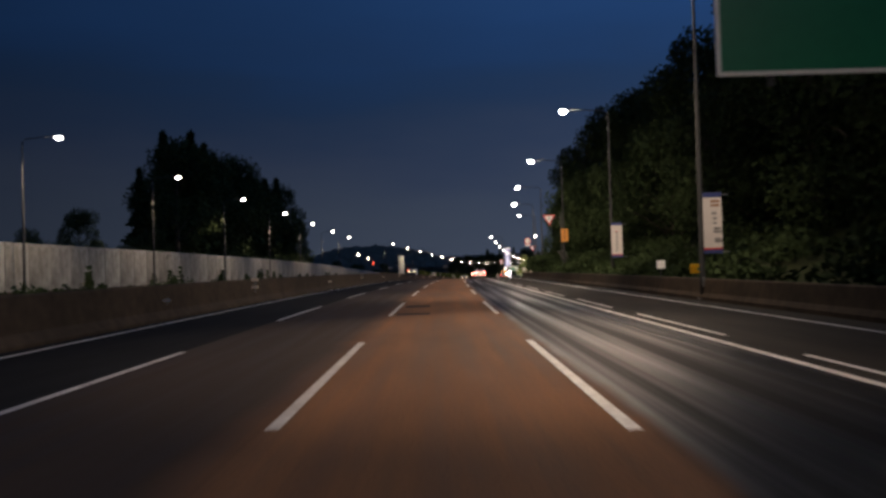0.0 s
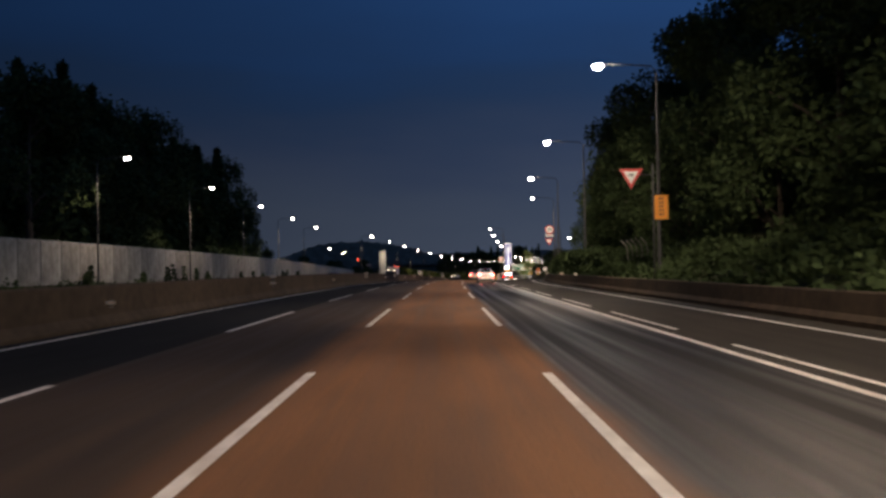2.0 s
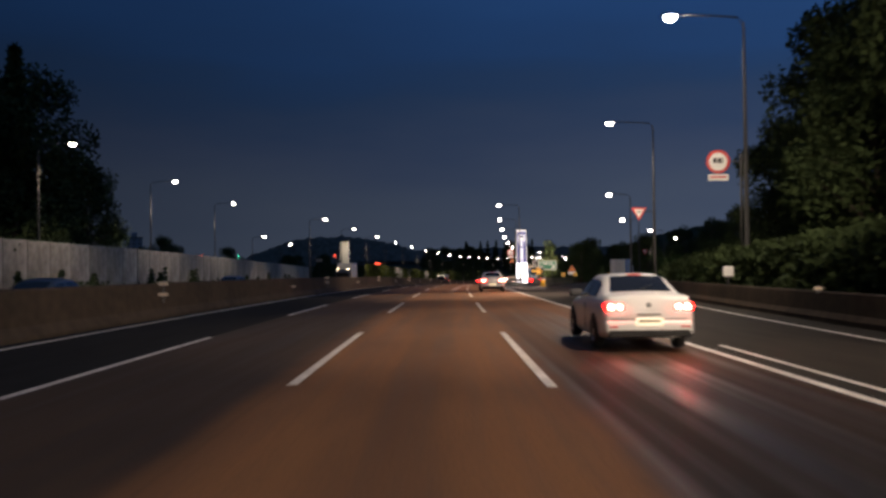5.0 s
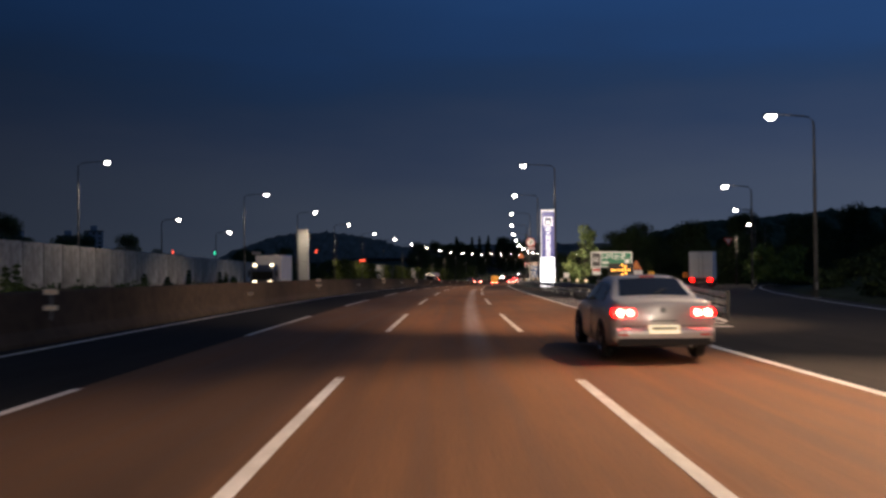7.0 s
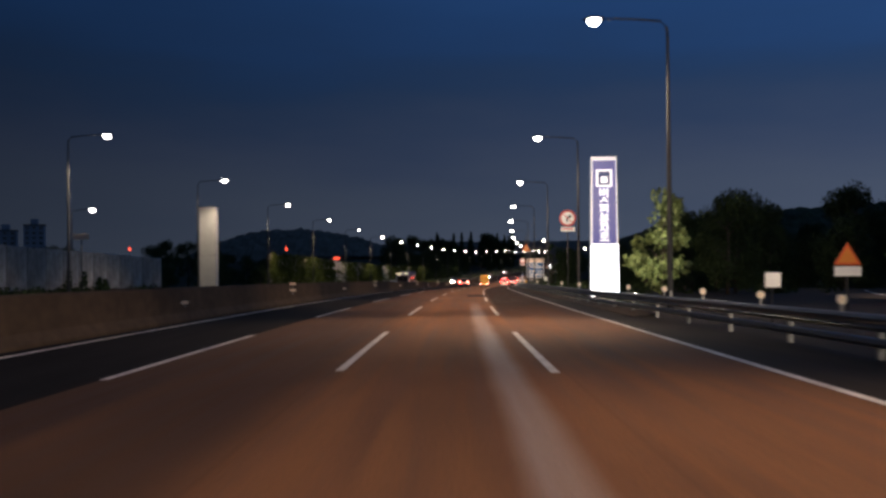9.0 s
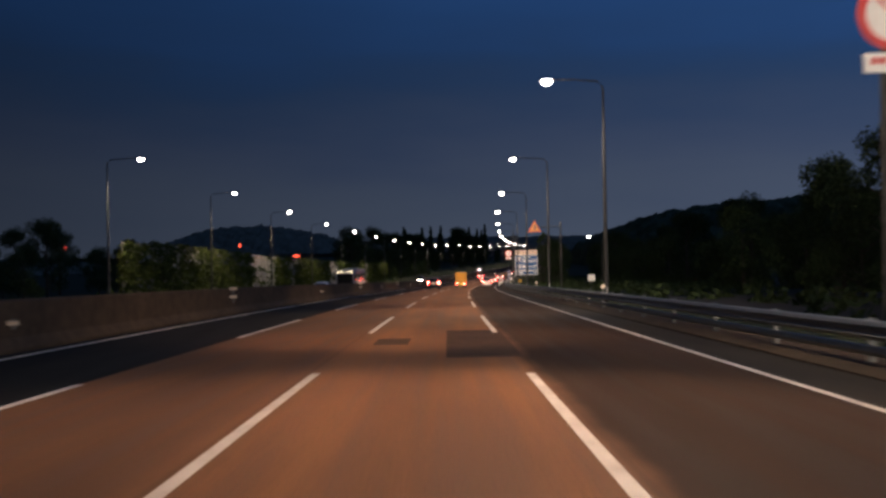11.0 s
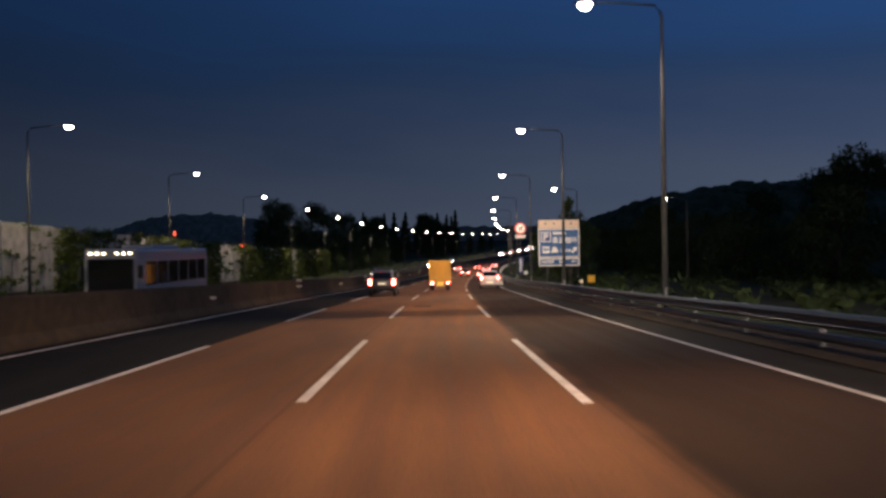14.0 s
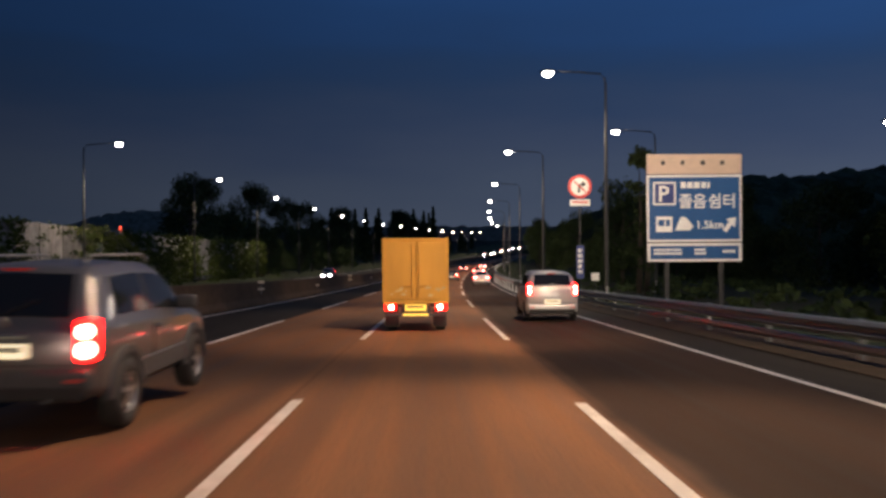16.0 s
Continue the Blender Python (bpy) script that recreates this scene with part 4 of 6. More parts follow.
part("board", plate(tri, 0.0, 0.03), M_ORG_SIGN, warn, "orange-red border")
part("face", plate(scaled(tri, 0.72), -0.006, 0.0), M_AMBER_SIGN, warn, "amber inner triangle")
part("symbol", plate([(-0.05, 5.9), (0.05, 5.9), (0.05, 6.08), (0.14, 6.2), (0.08, 6.24), (0.05, 6.2), (0.05, 6.36), (-0.05, 6.36)], -0.012, -0.006), M_INK, warn)
arm_part(warn, 0, 2.4, 6.2)
post_part(warn, 2.4, -0.2, 6.6, r=0.07)

ramp_sign = empty("ramp_warning_board", stand(252.4, 17.5), "orange triangle above a white plate on a short post", "traffic sign")
tri = [(-0.62, 1.95), (0.62, 1.95), (0.0, 2.95)]
part("board", plate(tri, 0.0, 0.03), M_ORG_SIGN, ramp_sign, "orange triangle")
part("face", plate(scaled(tri, 0.7), -0.006, 0.0), M_AMBER_SIGN, ramp_sign, "amber inner triangle")
part("plate", box(-0.6, 0.6, -0.01, 0.02, 1.45, 1.88, 0.01), M_WHITE_SIGN, ramp_sign, "white plate")
post_part(ramp_sign, 0, -0.2, 2.5, y=0.08)

# blue rest-area sign
rest = empty("rest_area_sign", stand(424.6, 11.45), "large blue rest area sign with white writing on two posts", "road sign")
part("top_board", box(-2.1, 2.1, -0.04, 0.0, 5.97, 6.85, 0.02), M_BEIGE_SIGN, rest, "beige top board")
part("main_board", box(-2.1, 2.1, -0.04, 0.0, 2.98, 5.93, 0.02), M_WHITE_SIGN, rest, "white rim")
part("main_face", box(-2.0, 2.0, -0.05, -0.04, 3.08, 5.83), M_BLUE_SIGN, rest, "blue face")
part("lower_board", box(-2.1, 2.1, -0.04, 0.0, 2.1, 2.92, 0.02), M_WHITE_SIGN, rest, "white rim")
part("lower_face", box(-1.95, 1.95, -0.05, -0.04, 2.22, 2.8), M_BLUE_SIGN, rest, "blue face")
for k in range(4):
    bars(rest, M_INK, -1.45 + k * 0.87, -1.25 + k * 0.87, 6.28, 6.56, -0.04, 1, 50 + k)
part("letter_panel", box(-1.82, -0.82, -0.058, -0.05, 4.6, 5.62, 0.02), M_WHITE_SIGN, rest, "white panel")
part("letter_panel", box(-1.74, -0.90, -0.064, -0.058, 4.68, 5.54), M_NAVY, rest, "dark blue panel")
writing("lettering", "P", 1.0, pose(-1.62, -0.066, 4.76), M_WHITE_SIGN, rest)
bars(rest, M_WHITE_SIGN, -0.6, 0.68, 5.22, 5.62, -0.05, 1, 61)
writing("lettering", "졸음", 0.68, pose(-0.70, -0.054, 4.52), M_WHITE_SIGN, rest)
writing("lettering", "쉼터", 0.68, pose(0.60, -0.054, 4.52), M_WHITE_SIGN, rest)
part("symbol_panel", box(-1.7, -0.98, -0.058, -0.05, 3.42, 4.1, 0.02), M_WHITE_SIGN, rest, "white symbol panel")
bars(rest, M_BLUE_SIGN, -1.6, -1.08, 3.55, 3.95, -0.058, 1, 62)
part("symbol", plate([(-0.85, 3.48), (-0.2, 3.48), (-0.05, 3.66), (-0.2, 3.86), (-0.4, 4.08), (-0.6, 4.08), (-0.72, 3.82)], -0.058, -0.05), M_WHITE_SIGN, rest)
writing("lettering", "1.5km", 0.5, pose(0.05, -0.054, 3.56), M_WHITE_SIGN, rest)
part("arrow", plate([(1.25, 3.5), (1.42, 3.4), (1.66, 3.72), (1.78, 3.6), (1.84, 4.06), (1.4, 3.98), (1.52, 3.86)], -0.058, -0.05), M_WHITE_SIGN, rest)
bars(rest, M_WHITE_SIGN, -1.8, -0.55, 2.36, 2.68, -0.05, 2, 63)
bars(rest, M_WHITE_SIGN, 0.0, 0.5, 2.36, 2.68, -0.05, 2, 64)
bars(rest, M_WHITE_SIGN, 1.25, 1.8, 2.42, 2.62, -0.05, 1, 65)
for x in (-1.2, 1.2):
    part("post", box(x - 0.09, x + 0.09, 0.02, 0.2, -0.2, 6.7, 0.01), M_POLE, rest)
for z in (2.5, 3.6, 5.2, 6.4):
    part("crossbar", box(-1.95, 1.95, 0.0, 0.05, z, z + 0.08), M_STEEL, rest)

# green exit sign at the gore
exit_sign = empty("exit_sign", stand(232.4, 11.95), "green exit sign with white writing on two posts", "road sign")
part("board", box(-1.6, 1.6, -0.04, 0.0, 2.0, 3.22, 0.02), M_WHITE_SIGN, exit_sign, "white rim")
part("face", box(-0.80, 1.52, -0.05, -0.04, 2.08, 3.14), M_GREEN_SIGN, exit_sign, "green face")
part("number_panel", box(-1.52, -0.86, -0.05, -0.04, 2.08, 3.14), M_INK, exit_sign, "dark number panel")
writing("lettering", "32", 0.46, pose(-1.46, -0.056, 2.46), M_WHITE_SIGN, exit_sign)
writing("lettering", "나가는곳", 0.50, pose(-0.74, -0.054, 2.66), M_WHITE_SIGN, exit_sign)
bars(exit_sign, M_WHITE_SIGN, -0.72, -0.2, 2.2, 2.46, -0.05, 1, 71)
part("arrow", plate([(0.92, 2.2), (1.06, 2.12), (1.24, 2.36), (1.34, 2.26), (1.40, 2.64), (1.02, 2.58), (1.12, 2.46)], -0.058, -0.05), M_WHITE_SIGN, exit_sign)
part("lower_plate", box(-1.5, -0.85, -0.04, 0.0, 1.42, 1.95, 0.01), M_WHITE_SIGN, exit_sign, "small white plate with a red band")
part("lower_band", box(-1.45, -0.9, -0.048, -0.04, 1.72, 1.9), M_RED_SIGN, exit_sign)
for x in (-1.0, 1.0):
    post_part(exit_sign, x, -0.2, 3.2, r=0.07)

# large green direction sign on a cantilever over the outer lane
gantry = empty("direction_sign", stand(16.6, 5.5), "large dark green direction sign on a cantilever post", "road sign")
part("board", box(0.0, 4.9, -0.04, 0.0, 5.2, 7.8, 0.03), M_WHITE_SIGN, gantry, "white rim")
part("face", box(0.09, 4.81, -0.05, -0.04, 5.29, 7.71), M_GREEN_SIGN, gantry, "green face")
for z in (5.6, 6.5, 7.4):
    part("crossbar", box(0.15, 4.75, 0.0, 0.06, z, z + 0.1), M_STEEL, gantry)
for x in (1.1, 3.7):
    part("upright", box(x - 0.07, x + 0.07, 0.06, 0.16, 5.0, 7.8, 0.01), M_POLE, gantry)
part("arm", tube([(0.6, 0.28, 7.2), (6.2, 0.28, 7.2)], [0.11, 0.14], 10), M_POLE, gantry, smooth=True)
part("arm", tube([(0.6, 0.28, 6.2), (6.2, 0.28, 6.2)], [0.11, 0.14], 10), M_POLE, gantry, smooth=True)
part("post", tube([(6.2, 0.28, -0.3), (6.2, 0.28, 7.6)], [0.19, 0.15], 12), M_POLE, gantry, smooth=True)

# glowing pylon
M_GLOW = mat("lit_white_acrylic", (0.9, 0.9, 0.9), 0.3, emit=(0.97, 0.95, 1.0), power=4.0)
M_GLOW_DIM = mat("softly_lit_white_frame", (0.85, 0.85, 0.88), 0.3, emit=(0.85, 0.88, 1.0), power=0.42)
M_GLOW_BLUE = mat("lit_blue_acrylic", (0.04, 0.05, 0.30), 0.3, emit=(0.030, 0.036, 0.26), power=0.34)
M_GLOW_TEXT = mat("lit_white_letters", (0.9, 0.9, 0.9), 0.3, emit=(0.95, 0.93, 1.0), power=1.1)
pylon = empty("pylon_sign", stand(273.5, 10.1), "tall glowing white and blue pylon sign beside the road", "illuminated sign")
part("body", plate([(-0.98, -0.1), (0.98, -0.1), (0.86, 9.85), (-0.86, 9.85)], 0.0, 0.55), M_GLOW_DIM, pylon)
part("lower_panel", plate([(-0.96, 0.1), (0.96, 0.1), (0.92, 3.72), (-0.92, 3.72)], -0.02, 0.0), M_GLOW, pylon, "brightly lit white panel")
part("upper_panel", plate([(-0.84, 3.8), (0.84, 3.8), (0.79, 9.6), (-0.79, 9.6)], -0.02, 0.0), M_GLOW_BLUE, pylon, "blue panel")
part("emblem", box(-0.55, 0.55, -0.035, -0.02, 7.78, 8.95, 0.01), M_GLOW_TEXT, pylon, "pale emblem panel")
part("emblem", box(-0.42, 0.42, -0.045, -0.035, 7.88, 8.84), M_NAVY, pylon, "dark emblem shape")
part("emblem", box(-0.22, 0.22, -0.055, -0.045, 8.05, 8.45), M_GLOW_TEXT, pylon, "pale emblem shape")
for k, ch in enumerate("버스전용차로"):
    writing("lettering", ch, 0.80, pose(-0.38, -0.026, 7.06 - 0.62 * k), M_GLOW_TEXT, pylon)
part("plinth", box(-1.2, 1.2, -0.3, 0.85, -0.2, 0.12, 0.02), M_CONC, pylon)
flood = empty("flood_light", stand(272.6, 11.9), "small bright flood light on the ground", "flood light")
part("housing", box(-0.18, 0.18, -0.1, 0.12, 0.12, 0.38, 0.02), M_STEEL, flood)
part("lens", box(-0.15, 0.15, -0.115, -0.10, 0.15, 0.35), M_FLOOD, flood, "lit lens")
part("stand", box(-0.05, 0.05, -0.05, 0.05, -0.15, 0.13), M_STEEL, flood)
beam = bpy.data.lights.new("flood_beam", "SPOT")
beam.energy, beam.color, beam.spot_size, beam.spot_blend, beam.shadow_soft_size = 4200.0, (1.0, 0.93, 0.76), radians(80), 0.8, 0.12
ob = new("flood_beam", beam)
ob.parent = flood
ob.matrix_basis = look((0, -0.25, 0.4), (2.6, 4.0, 4.8))

# grey pillar on the far side
pillar = empty("pillar", stand(313.9, -31.0), "tall pale grey rectangular pillar on the far verge", "pillar")
part("shaft", box(-1.0, 1.0, -0.5, 0.5, -0.2, 10.0, 0.03), M_PILLAR, pillar)
part("cap", box(-1.06, 1.06, -0.56, 0.56, 10.0, 10.25, 0.03), M_PILLAR, pillar)
part("joint", box(-1.012, 1.012, -0.512, 0.512, 4.5, 4.53), M_INK, pillar)


# ---------- delineators and roadside boxes ----------
M_REFL = mat("white_amber_reflector", (0.95, 0.80, 0.62), 0.25)


def delineator(double):
    thing = empty("delineator", Matrix(), "small pale reflectors on a bracket along the barrier" if double else "single pale reflector on the barrier side", "reflector", "barrier reflectors")
    part("bracket", box(-0.02, 0.02, -0.02, 0.02, 0.55, 1.32 if double else 0.8), M_STEEL, thing)
    part("reflector", plate([(x, z + 0.7) for x, z in ((-0.13, -0.05), (0.13, -0.05), (0.13, 0.05), (-0.13, 0.05))] if not double else [(-0.17, 0.78), (0.17, 0.78), (0.17, 0.90), (-0.17, 0.90)], -0.04, -0.02), M_REFL, thing)
    if double:
        part("reflector", plate([(-0.17, 1.16), (0.17, 1.16), (0.17, 1.29), (-0.17, 1.29)], -0.04, -0.02), M_REFL, thing)
    return thing


row_of(delineator(True), [stand(s, -9.72) for s in (18, 43.8, 95, 147, 186, 224.7, 264, 304, 353.9, 394.5, 434, 474, 514, 554)])
row_of(delineator(False), [stand(s, -9.74) for s in (30, 71, 120.8, 172, 206, 245, 284, 330, 374, 415, 454, 494)])
side = delineator(False)
tagged(side, "single pale reflector on top of the side barrier", group="side barrier reflectors")
row_of(side, [stand(s, ramp_r(s) + 1.33, 0.22) for s in (113, 122, 142)])


def marker_box(material, label):
    thing = empty("marker_board", Matrix(), label, "marker board", "marker boards")
    post_part(thing, 0, -0.2, 1.4, r=0.03)
    part("board", box(-0.22, 0.22, -0.03, 0.03, 1.2, 1.62, 0.02), material, thing)
    return thing


row_of(marker_box(M_WHITE_SIGN, "small white marker board on a post"), [stand(43.6, 11.2), stand(152.4, 12.2), stand(238.2, 9.05), stand(317.8, 9.4), stand(433.0, 8.6)])
row_of(marker_box(M_YEL_SIGN, "small amber marker board on a post"), [stand(37.6, 11.2, -0.2), stand(388.5, 9.0, -0.3)])


def chevron_board():
    thing = empty("chevron_board", Matrix(), "small amber board with a black chevron on a post", "traffic sign", "chevrons along the ramp")
    post_part(thing, 0, -0.2, 1.4, r=0.03)
    part("board", box(-0.26, 0.26, -0.03, 0.0, 1.10, 1.68, 0.02), M_YEL_SIGN, thing)
    part("chevron", plate([(-0.17, 1.17), (-0.02, 1.17), (0.17, 1.39), (-0.02, 1.61), (-0.17, 1.61), (0.02, 1.39)], -0.036, -0.03), M_INK, thing, "black chevron")
    return thing


row_of(chevron_board(), [stand(243.4, 15.4), stand(242.8, 17.1), stand(262.0, 24.6)])


def rail_reflector():
    thing = empty("rail_reflector", Matrix(), "round pale reflector on the guard rail", "reflector", "guard rail reflectors")
    part("stem", box(-0.02, 0.02, -0.02, 0.02, 0.5, 1.0), M_STEEL, thing)
    part("reflector", plate(disc(0.10, 14, 0, 1.06), -0.03, 0.0), M_REFL, thing)
    return thing


row_of(rail_reflector(), [stand(s, 7.37 + flare(s)) for s in (219.4, 223.2, 227.2, 231.5, 235.8, 240.5, 245, 251, 258, 266, 276, 302, 334, 382)])


def tube_post():
    thing = empty("lane_post", Matrix(), "white flexible lane post beside the road edge", "lane post", "lane posts on the bend")
    part("tube", tube([(0, 0, 0.0), (0, 0, 0.06), (0, 0, 0.1), (0, 0, 0.95), (0, 0, 1.0)], [0.12, 0.11, 0.05, 0.045, 0.03], 8), M_WHITE_SIGN, thing)
    part("band", tube([(0, 0, 0.7), (0, 0, 0.82)], [0.05, 0.05], 8), M_RED_SIGN, thing)
    return thing


row_of(tube_post(), [stand(438 + 4.2 * i, 6.1) for i in range(15)])


# slatted fence along the ramp's inner edge
def slat_panel():
    thing = empty("slat_fence", Matrix(), "low fence panel of white slats on dark posts", "fence", "slatted fence by the ramp")
    part("post", box(-0.05, 0.05, -0.05, 0.05, -0.1, 0.95, 0.01), M_BLACK, thing)
    for z in (0.22, 0.47, 0.72):
        part("slat", box(-0.02, 0.02, 0.15, 1.55, z, z + 0.15, 0.01), M_WHITE_SIGN, thing)
    return thing


row_of(slat_panel(), [stand(193 + 1.7 * i, ramp_l(193 + 1.7 * i) - 0.45 + 0.8, 0, -3.5 - 0.17 * i) for i in range(17)])

# crash drum and arrow trailer on the gore
drum = empty("crash_drum", stand(212.0, 10.25), "bulging yellow plastic crash drum on the gore", "crash drum")
part("shell", tube([(0, 0, 0), (0, 0, 0.06), (0, 0, 0.36), (0, 0, 0.42), (0, 0, 0.46), (0, 0, 0.66), (0, 0, 0.72)], [0.33, 0.37, 0.34, 0.31, 0.29, 0.26, 0.20], 20), M_YEL_SIGN, drum, smooth=True)
part("lid", tube([(0, 0, 0.71), (0, 0, 0.77)], [0.23, 0.20], 20), M_WHITE_SIGN, drum, "pale lid")
part("band", tube([(0, 0, 0.20), (0, 0, 0.30)], [0.372, 0.362], 20), M_INK, drum, "dark band")

M_DULL_POST = mat("dull_concrete_post", (0.15, 0.14, 0.12), 0.85, vary=0.25, scale=6, bump=0.1)


# curved fence posts on the bank
def curved_post():
    thing = empty("fence_post", Matrix(), "pale curved fence post on the bank", "fence post", "curved posts on the bank")
    part("post", tube([(0, 0, -0.3), (0, 0, 1.6), (-0.12, 0, 2.1), (-0.5, 0, 2.5)], [0.07, 0.07, 0.065, 0.05], 8), M_DULL_POST, thing, smooth=True)
    return thing


row_of(curved_post(), [stand(105.6 + 1.7 * i, 14.7, 1.0) for i in range(5)])


# lane signals and lit boards far off on the side road
def signal(s_pos, colour, label):
    thing = empty("signal", Matrix.Translation(s_pos), label, "traffic signal")
    h = s_pos[2] + 10.5
    part("housing", box(-0.6, 0.6, 0, 0.3, -1.6, 1.6, 0.05), M_BLACK, thing)
    part("light", box(-0.45, 0.45, -0.05, 0.0, -1.4, 1.4, 0.05), colour, thing, "lit lamp")
    part("post", tube([(0, 0.15, -h - 0.5), (0, 0.15, -1.5)], [0.15, 0.12], 8), M_POLE, thing)


M_SIG_RED = mat("lit_red_signal", (0.6, 0.05, 0.03), 0.3, emit=(1.0, 0.10, 0.05), power=3.5)
M_SIG_GREEN = mat("lit_green_signal", (0.05, 0.6, 0.4), 0.3, emit=(0.05, 1.0, 0.55), power=2.0)
signal((-188, 871, 7.8), M_SIG_RED, "red signal glowing on a far post")
signal((-74, 900, 7.6), M_SIG_RED, "tall red signal glowing on a post")
signal((-188, 1024, 8.5), M_SIG_GREEN, "green signal glowing on a far post")
red_board = empty("red_board", Matrix.Translation((-38.7, 985, -0.5)), "wide red lit board on far posts", "sign")
part("board", box(-3.0, 3.0, 0.0, 0.3, -0.9, 0.9, 0.05), M_BLACK, red_board)
part("light", box(-2.6, 2.6, -0.05, 0.0, -0.6, 0.6, 0.02), M_SIG_RED, red_board, "lit red face")
for x in (-2.0, 2.0):
    post_part(red_board, x, -9.5, -0.5, y=0.2, r=0.12)
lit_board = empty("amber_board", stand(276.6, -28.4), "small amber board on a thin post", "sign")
part("board", box(-0.6, 0.6, -0.03, 0.03, 4.6, 5.0, 0.02), M_BEIGE_SIGN, lit_board)
post_part(lit_board, 0, -0.2, 4.7)


# ---------- vehicles ----------
def paint(name, color, rough=0.3, metal=0.0):
    return mat(name, color, rough, metal, vary=0.06, scale=3, coat=0.4)


M_CAR_WHITE = paint("white_car_paint", (0.78, 0.77, 0.75))
M_CAR_SILVER = paint("silver_car_paint", (0.52, 0.51, 0.50), 0.35, 0.35)
M_CAR_GREY = paint("grey_silver_car_paint", (0.13, 0.127, 0.132), 0.30, 0.45)
M_CAR_DARK = paint("dark_car_paint", (0.04, 0.045, 0.06), 0.3)
M_CLAD = mat("dark_grey_plastic", (0.05, 0.05, 0.052), 0.6, vary=0.2, scale=10)
M_TRUCK = mat("scuffed_yellow_paint", (0.60, 0.31, 0.035), 0.5, vary=0.22, scale=1.6, bump=0.05, color2=(0.50, 0.25, 0.03), stretch=(1, 1, 0.25))
M_RIM = mat("alloy_rim", (0.62, 0.61, 0.60), 0.3, 0.8, vary=0.1, scale=10)
# plates given their own glow in place of plate lamps
M_PLATE = mat("self_lit_number_plate", (0.80, 0.78, 0.70), 0.4, emit=(1.0, 0.80, 0.48), power=1.0)
M_PLATE_YEL = mat("lit_yellow_number_plate", (0.80, 0.55, 0.08), 0.4, emit=(1.0, 0.62, 0.10), power=1.1)


def loft(sections, power=0.5, n=28):
    """A rounded body through sections (y, half width, bottom, top)."""
    bm = bmesh.new()
    rings = []
    for y, w, z0, z1 in sections:
        r = []
        for k in range(n):
            a = math.tau * (k + 0.5) / n
            c, s = math.cos(a), math.sin(a)
            r.append(bm.verts.new((w * math.copysign(abs(c) ** power, c), y, (z0 + z1) / 2 + (z1 - z0) / 2 * math.copysign(abs(s) ** power, s))))
        rings.append(r)
    for r0, r1 in zip(rings, rings[1:]):
        for k in range(n):
            bm.faces.new((r0[k], r0[(k + 1) % n], r1[(k + 1) % n], r1[k]))
    bm.faces.new(rings[0])
    bm.faces.new(rings[-1][::-1])
    bmesh.ops.recalc_face_normals(bm, faces=bm.faces)
    return bm


def ring_mesh(name, profile, material, n=24):
    """A ring turned round the x axis: profile of (x, radius)."""
    bm = bmesh.new()
    rings = [[bm.verts.new((x, r * math.cos(k * math.tau / n), r * math.sin(k * math.tau / n))) for x, r in profile] for k in range(n)]
    for k in range(n):
        a, b = rings[k], rings[(k + 1) % n]
        for j in range(len(profile) - 1):
            bm.faces.new((a[j], a[j + 1], b[j + 1], b[j]))
    bmesh.ops.recalc_face_normals(bm, faces=bm.faces)
    me = bpy.data.meshes.new(name)
    bm.to_mesh(me)
    bm.free()
    me.materials.append(material)
    for f in me.polygons:
        f.use_smooth = True
    return me


TYRE = ring_mesh("wheel", [(-0.10, 0.19), (-0.105, 0.26), (-0.09, 0.31), (-0.06, 0.325), (0.06, 0.325), (0.09, 0.31), (0.105, 0.26), (0.10, 0.19), (-0.10, 0.19)], M_BLACK)


def rim_mesh(side):
    """A five-spoke rim on the outer side of the wheel."""
    bm = bmesh.new()
    x = 0.085 * side
    n = 40
    ring = lambda xx, r: [bm.verts.new((xx, r * math.cos(k * math.tau / n), r * math.sin(k * math.tau / n))) for k in range(n)]
    rings = [ring(x * 0.3, 0.192), ring(x * 1.1, 0.192), ring(x * 1.12, 0.205), ring(x * 1.1, 0.172), ring(x * 0.9, 0.165), ring(x * 1.1, 0.06), ring(x * 1.15, 0.03)]
    for a, b in ((0, 1), (1, 2), (2, 3), (3, 4), (5, 6)):
        for k in range(n):
            bm.faces.new((rings[a][k], rings[a][(k + 1) % n], rings[b][(k + 1) % n], rings[b][k]))
    for k in range(n):
        if k % 8 < 3:
            bm.faces.new((rings[4][k], rings[4][(k + 1) % n], rings[5][(k + 1) % n], rings[5][k]))
    bm.faces.new(rings[6])
    bmesh.ops.recalc_face_normals(bm, faces=bm.faces)
    me = bpy.data.meshes.new("rim")
    bm.to_mesh(me)
    bm.free()
    me.materials.append(M_RIM)
    return me


RIM = {1: rim_mesh(1), -1: rim_mesh(-1)}


def wheel(parent, x, y, r, width=1.0):
    k = r / 0.325
    m = Matrix.Translation((x, y, r)) @ Matrix.Diagonal((k * width, k, k, 1))
    w = share("wheel", TYRE, parent, m)
    share("rim", RIM[1 if x > 0 else -1], w)


def shell_at(secs, y):
    """The body's section (half width, sill, belt, roof half width, top) at y."""
    for a, b in zip(secs, secs[1:]):
        if y <= b[0]:
            t = max(0.0, (y - a[0]) / (b[0] - a[0]))
            return [p + (q - p) * t for p, q in zip(a[1:], b[1:])]
    return list(secs[-1][1:])


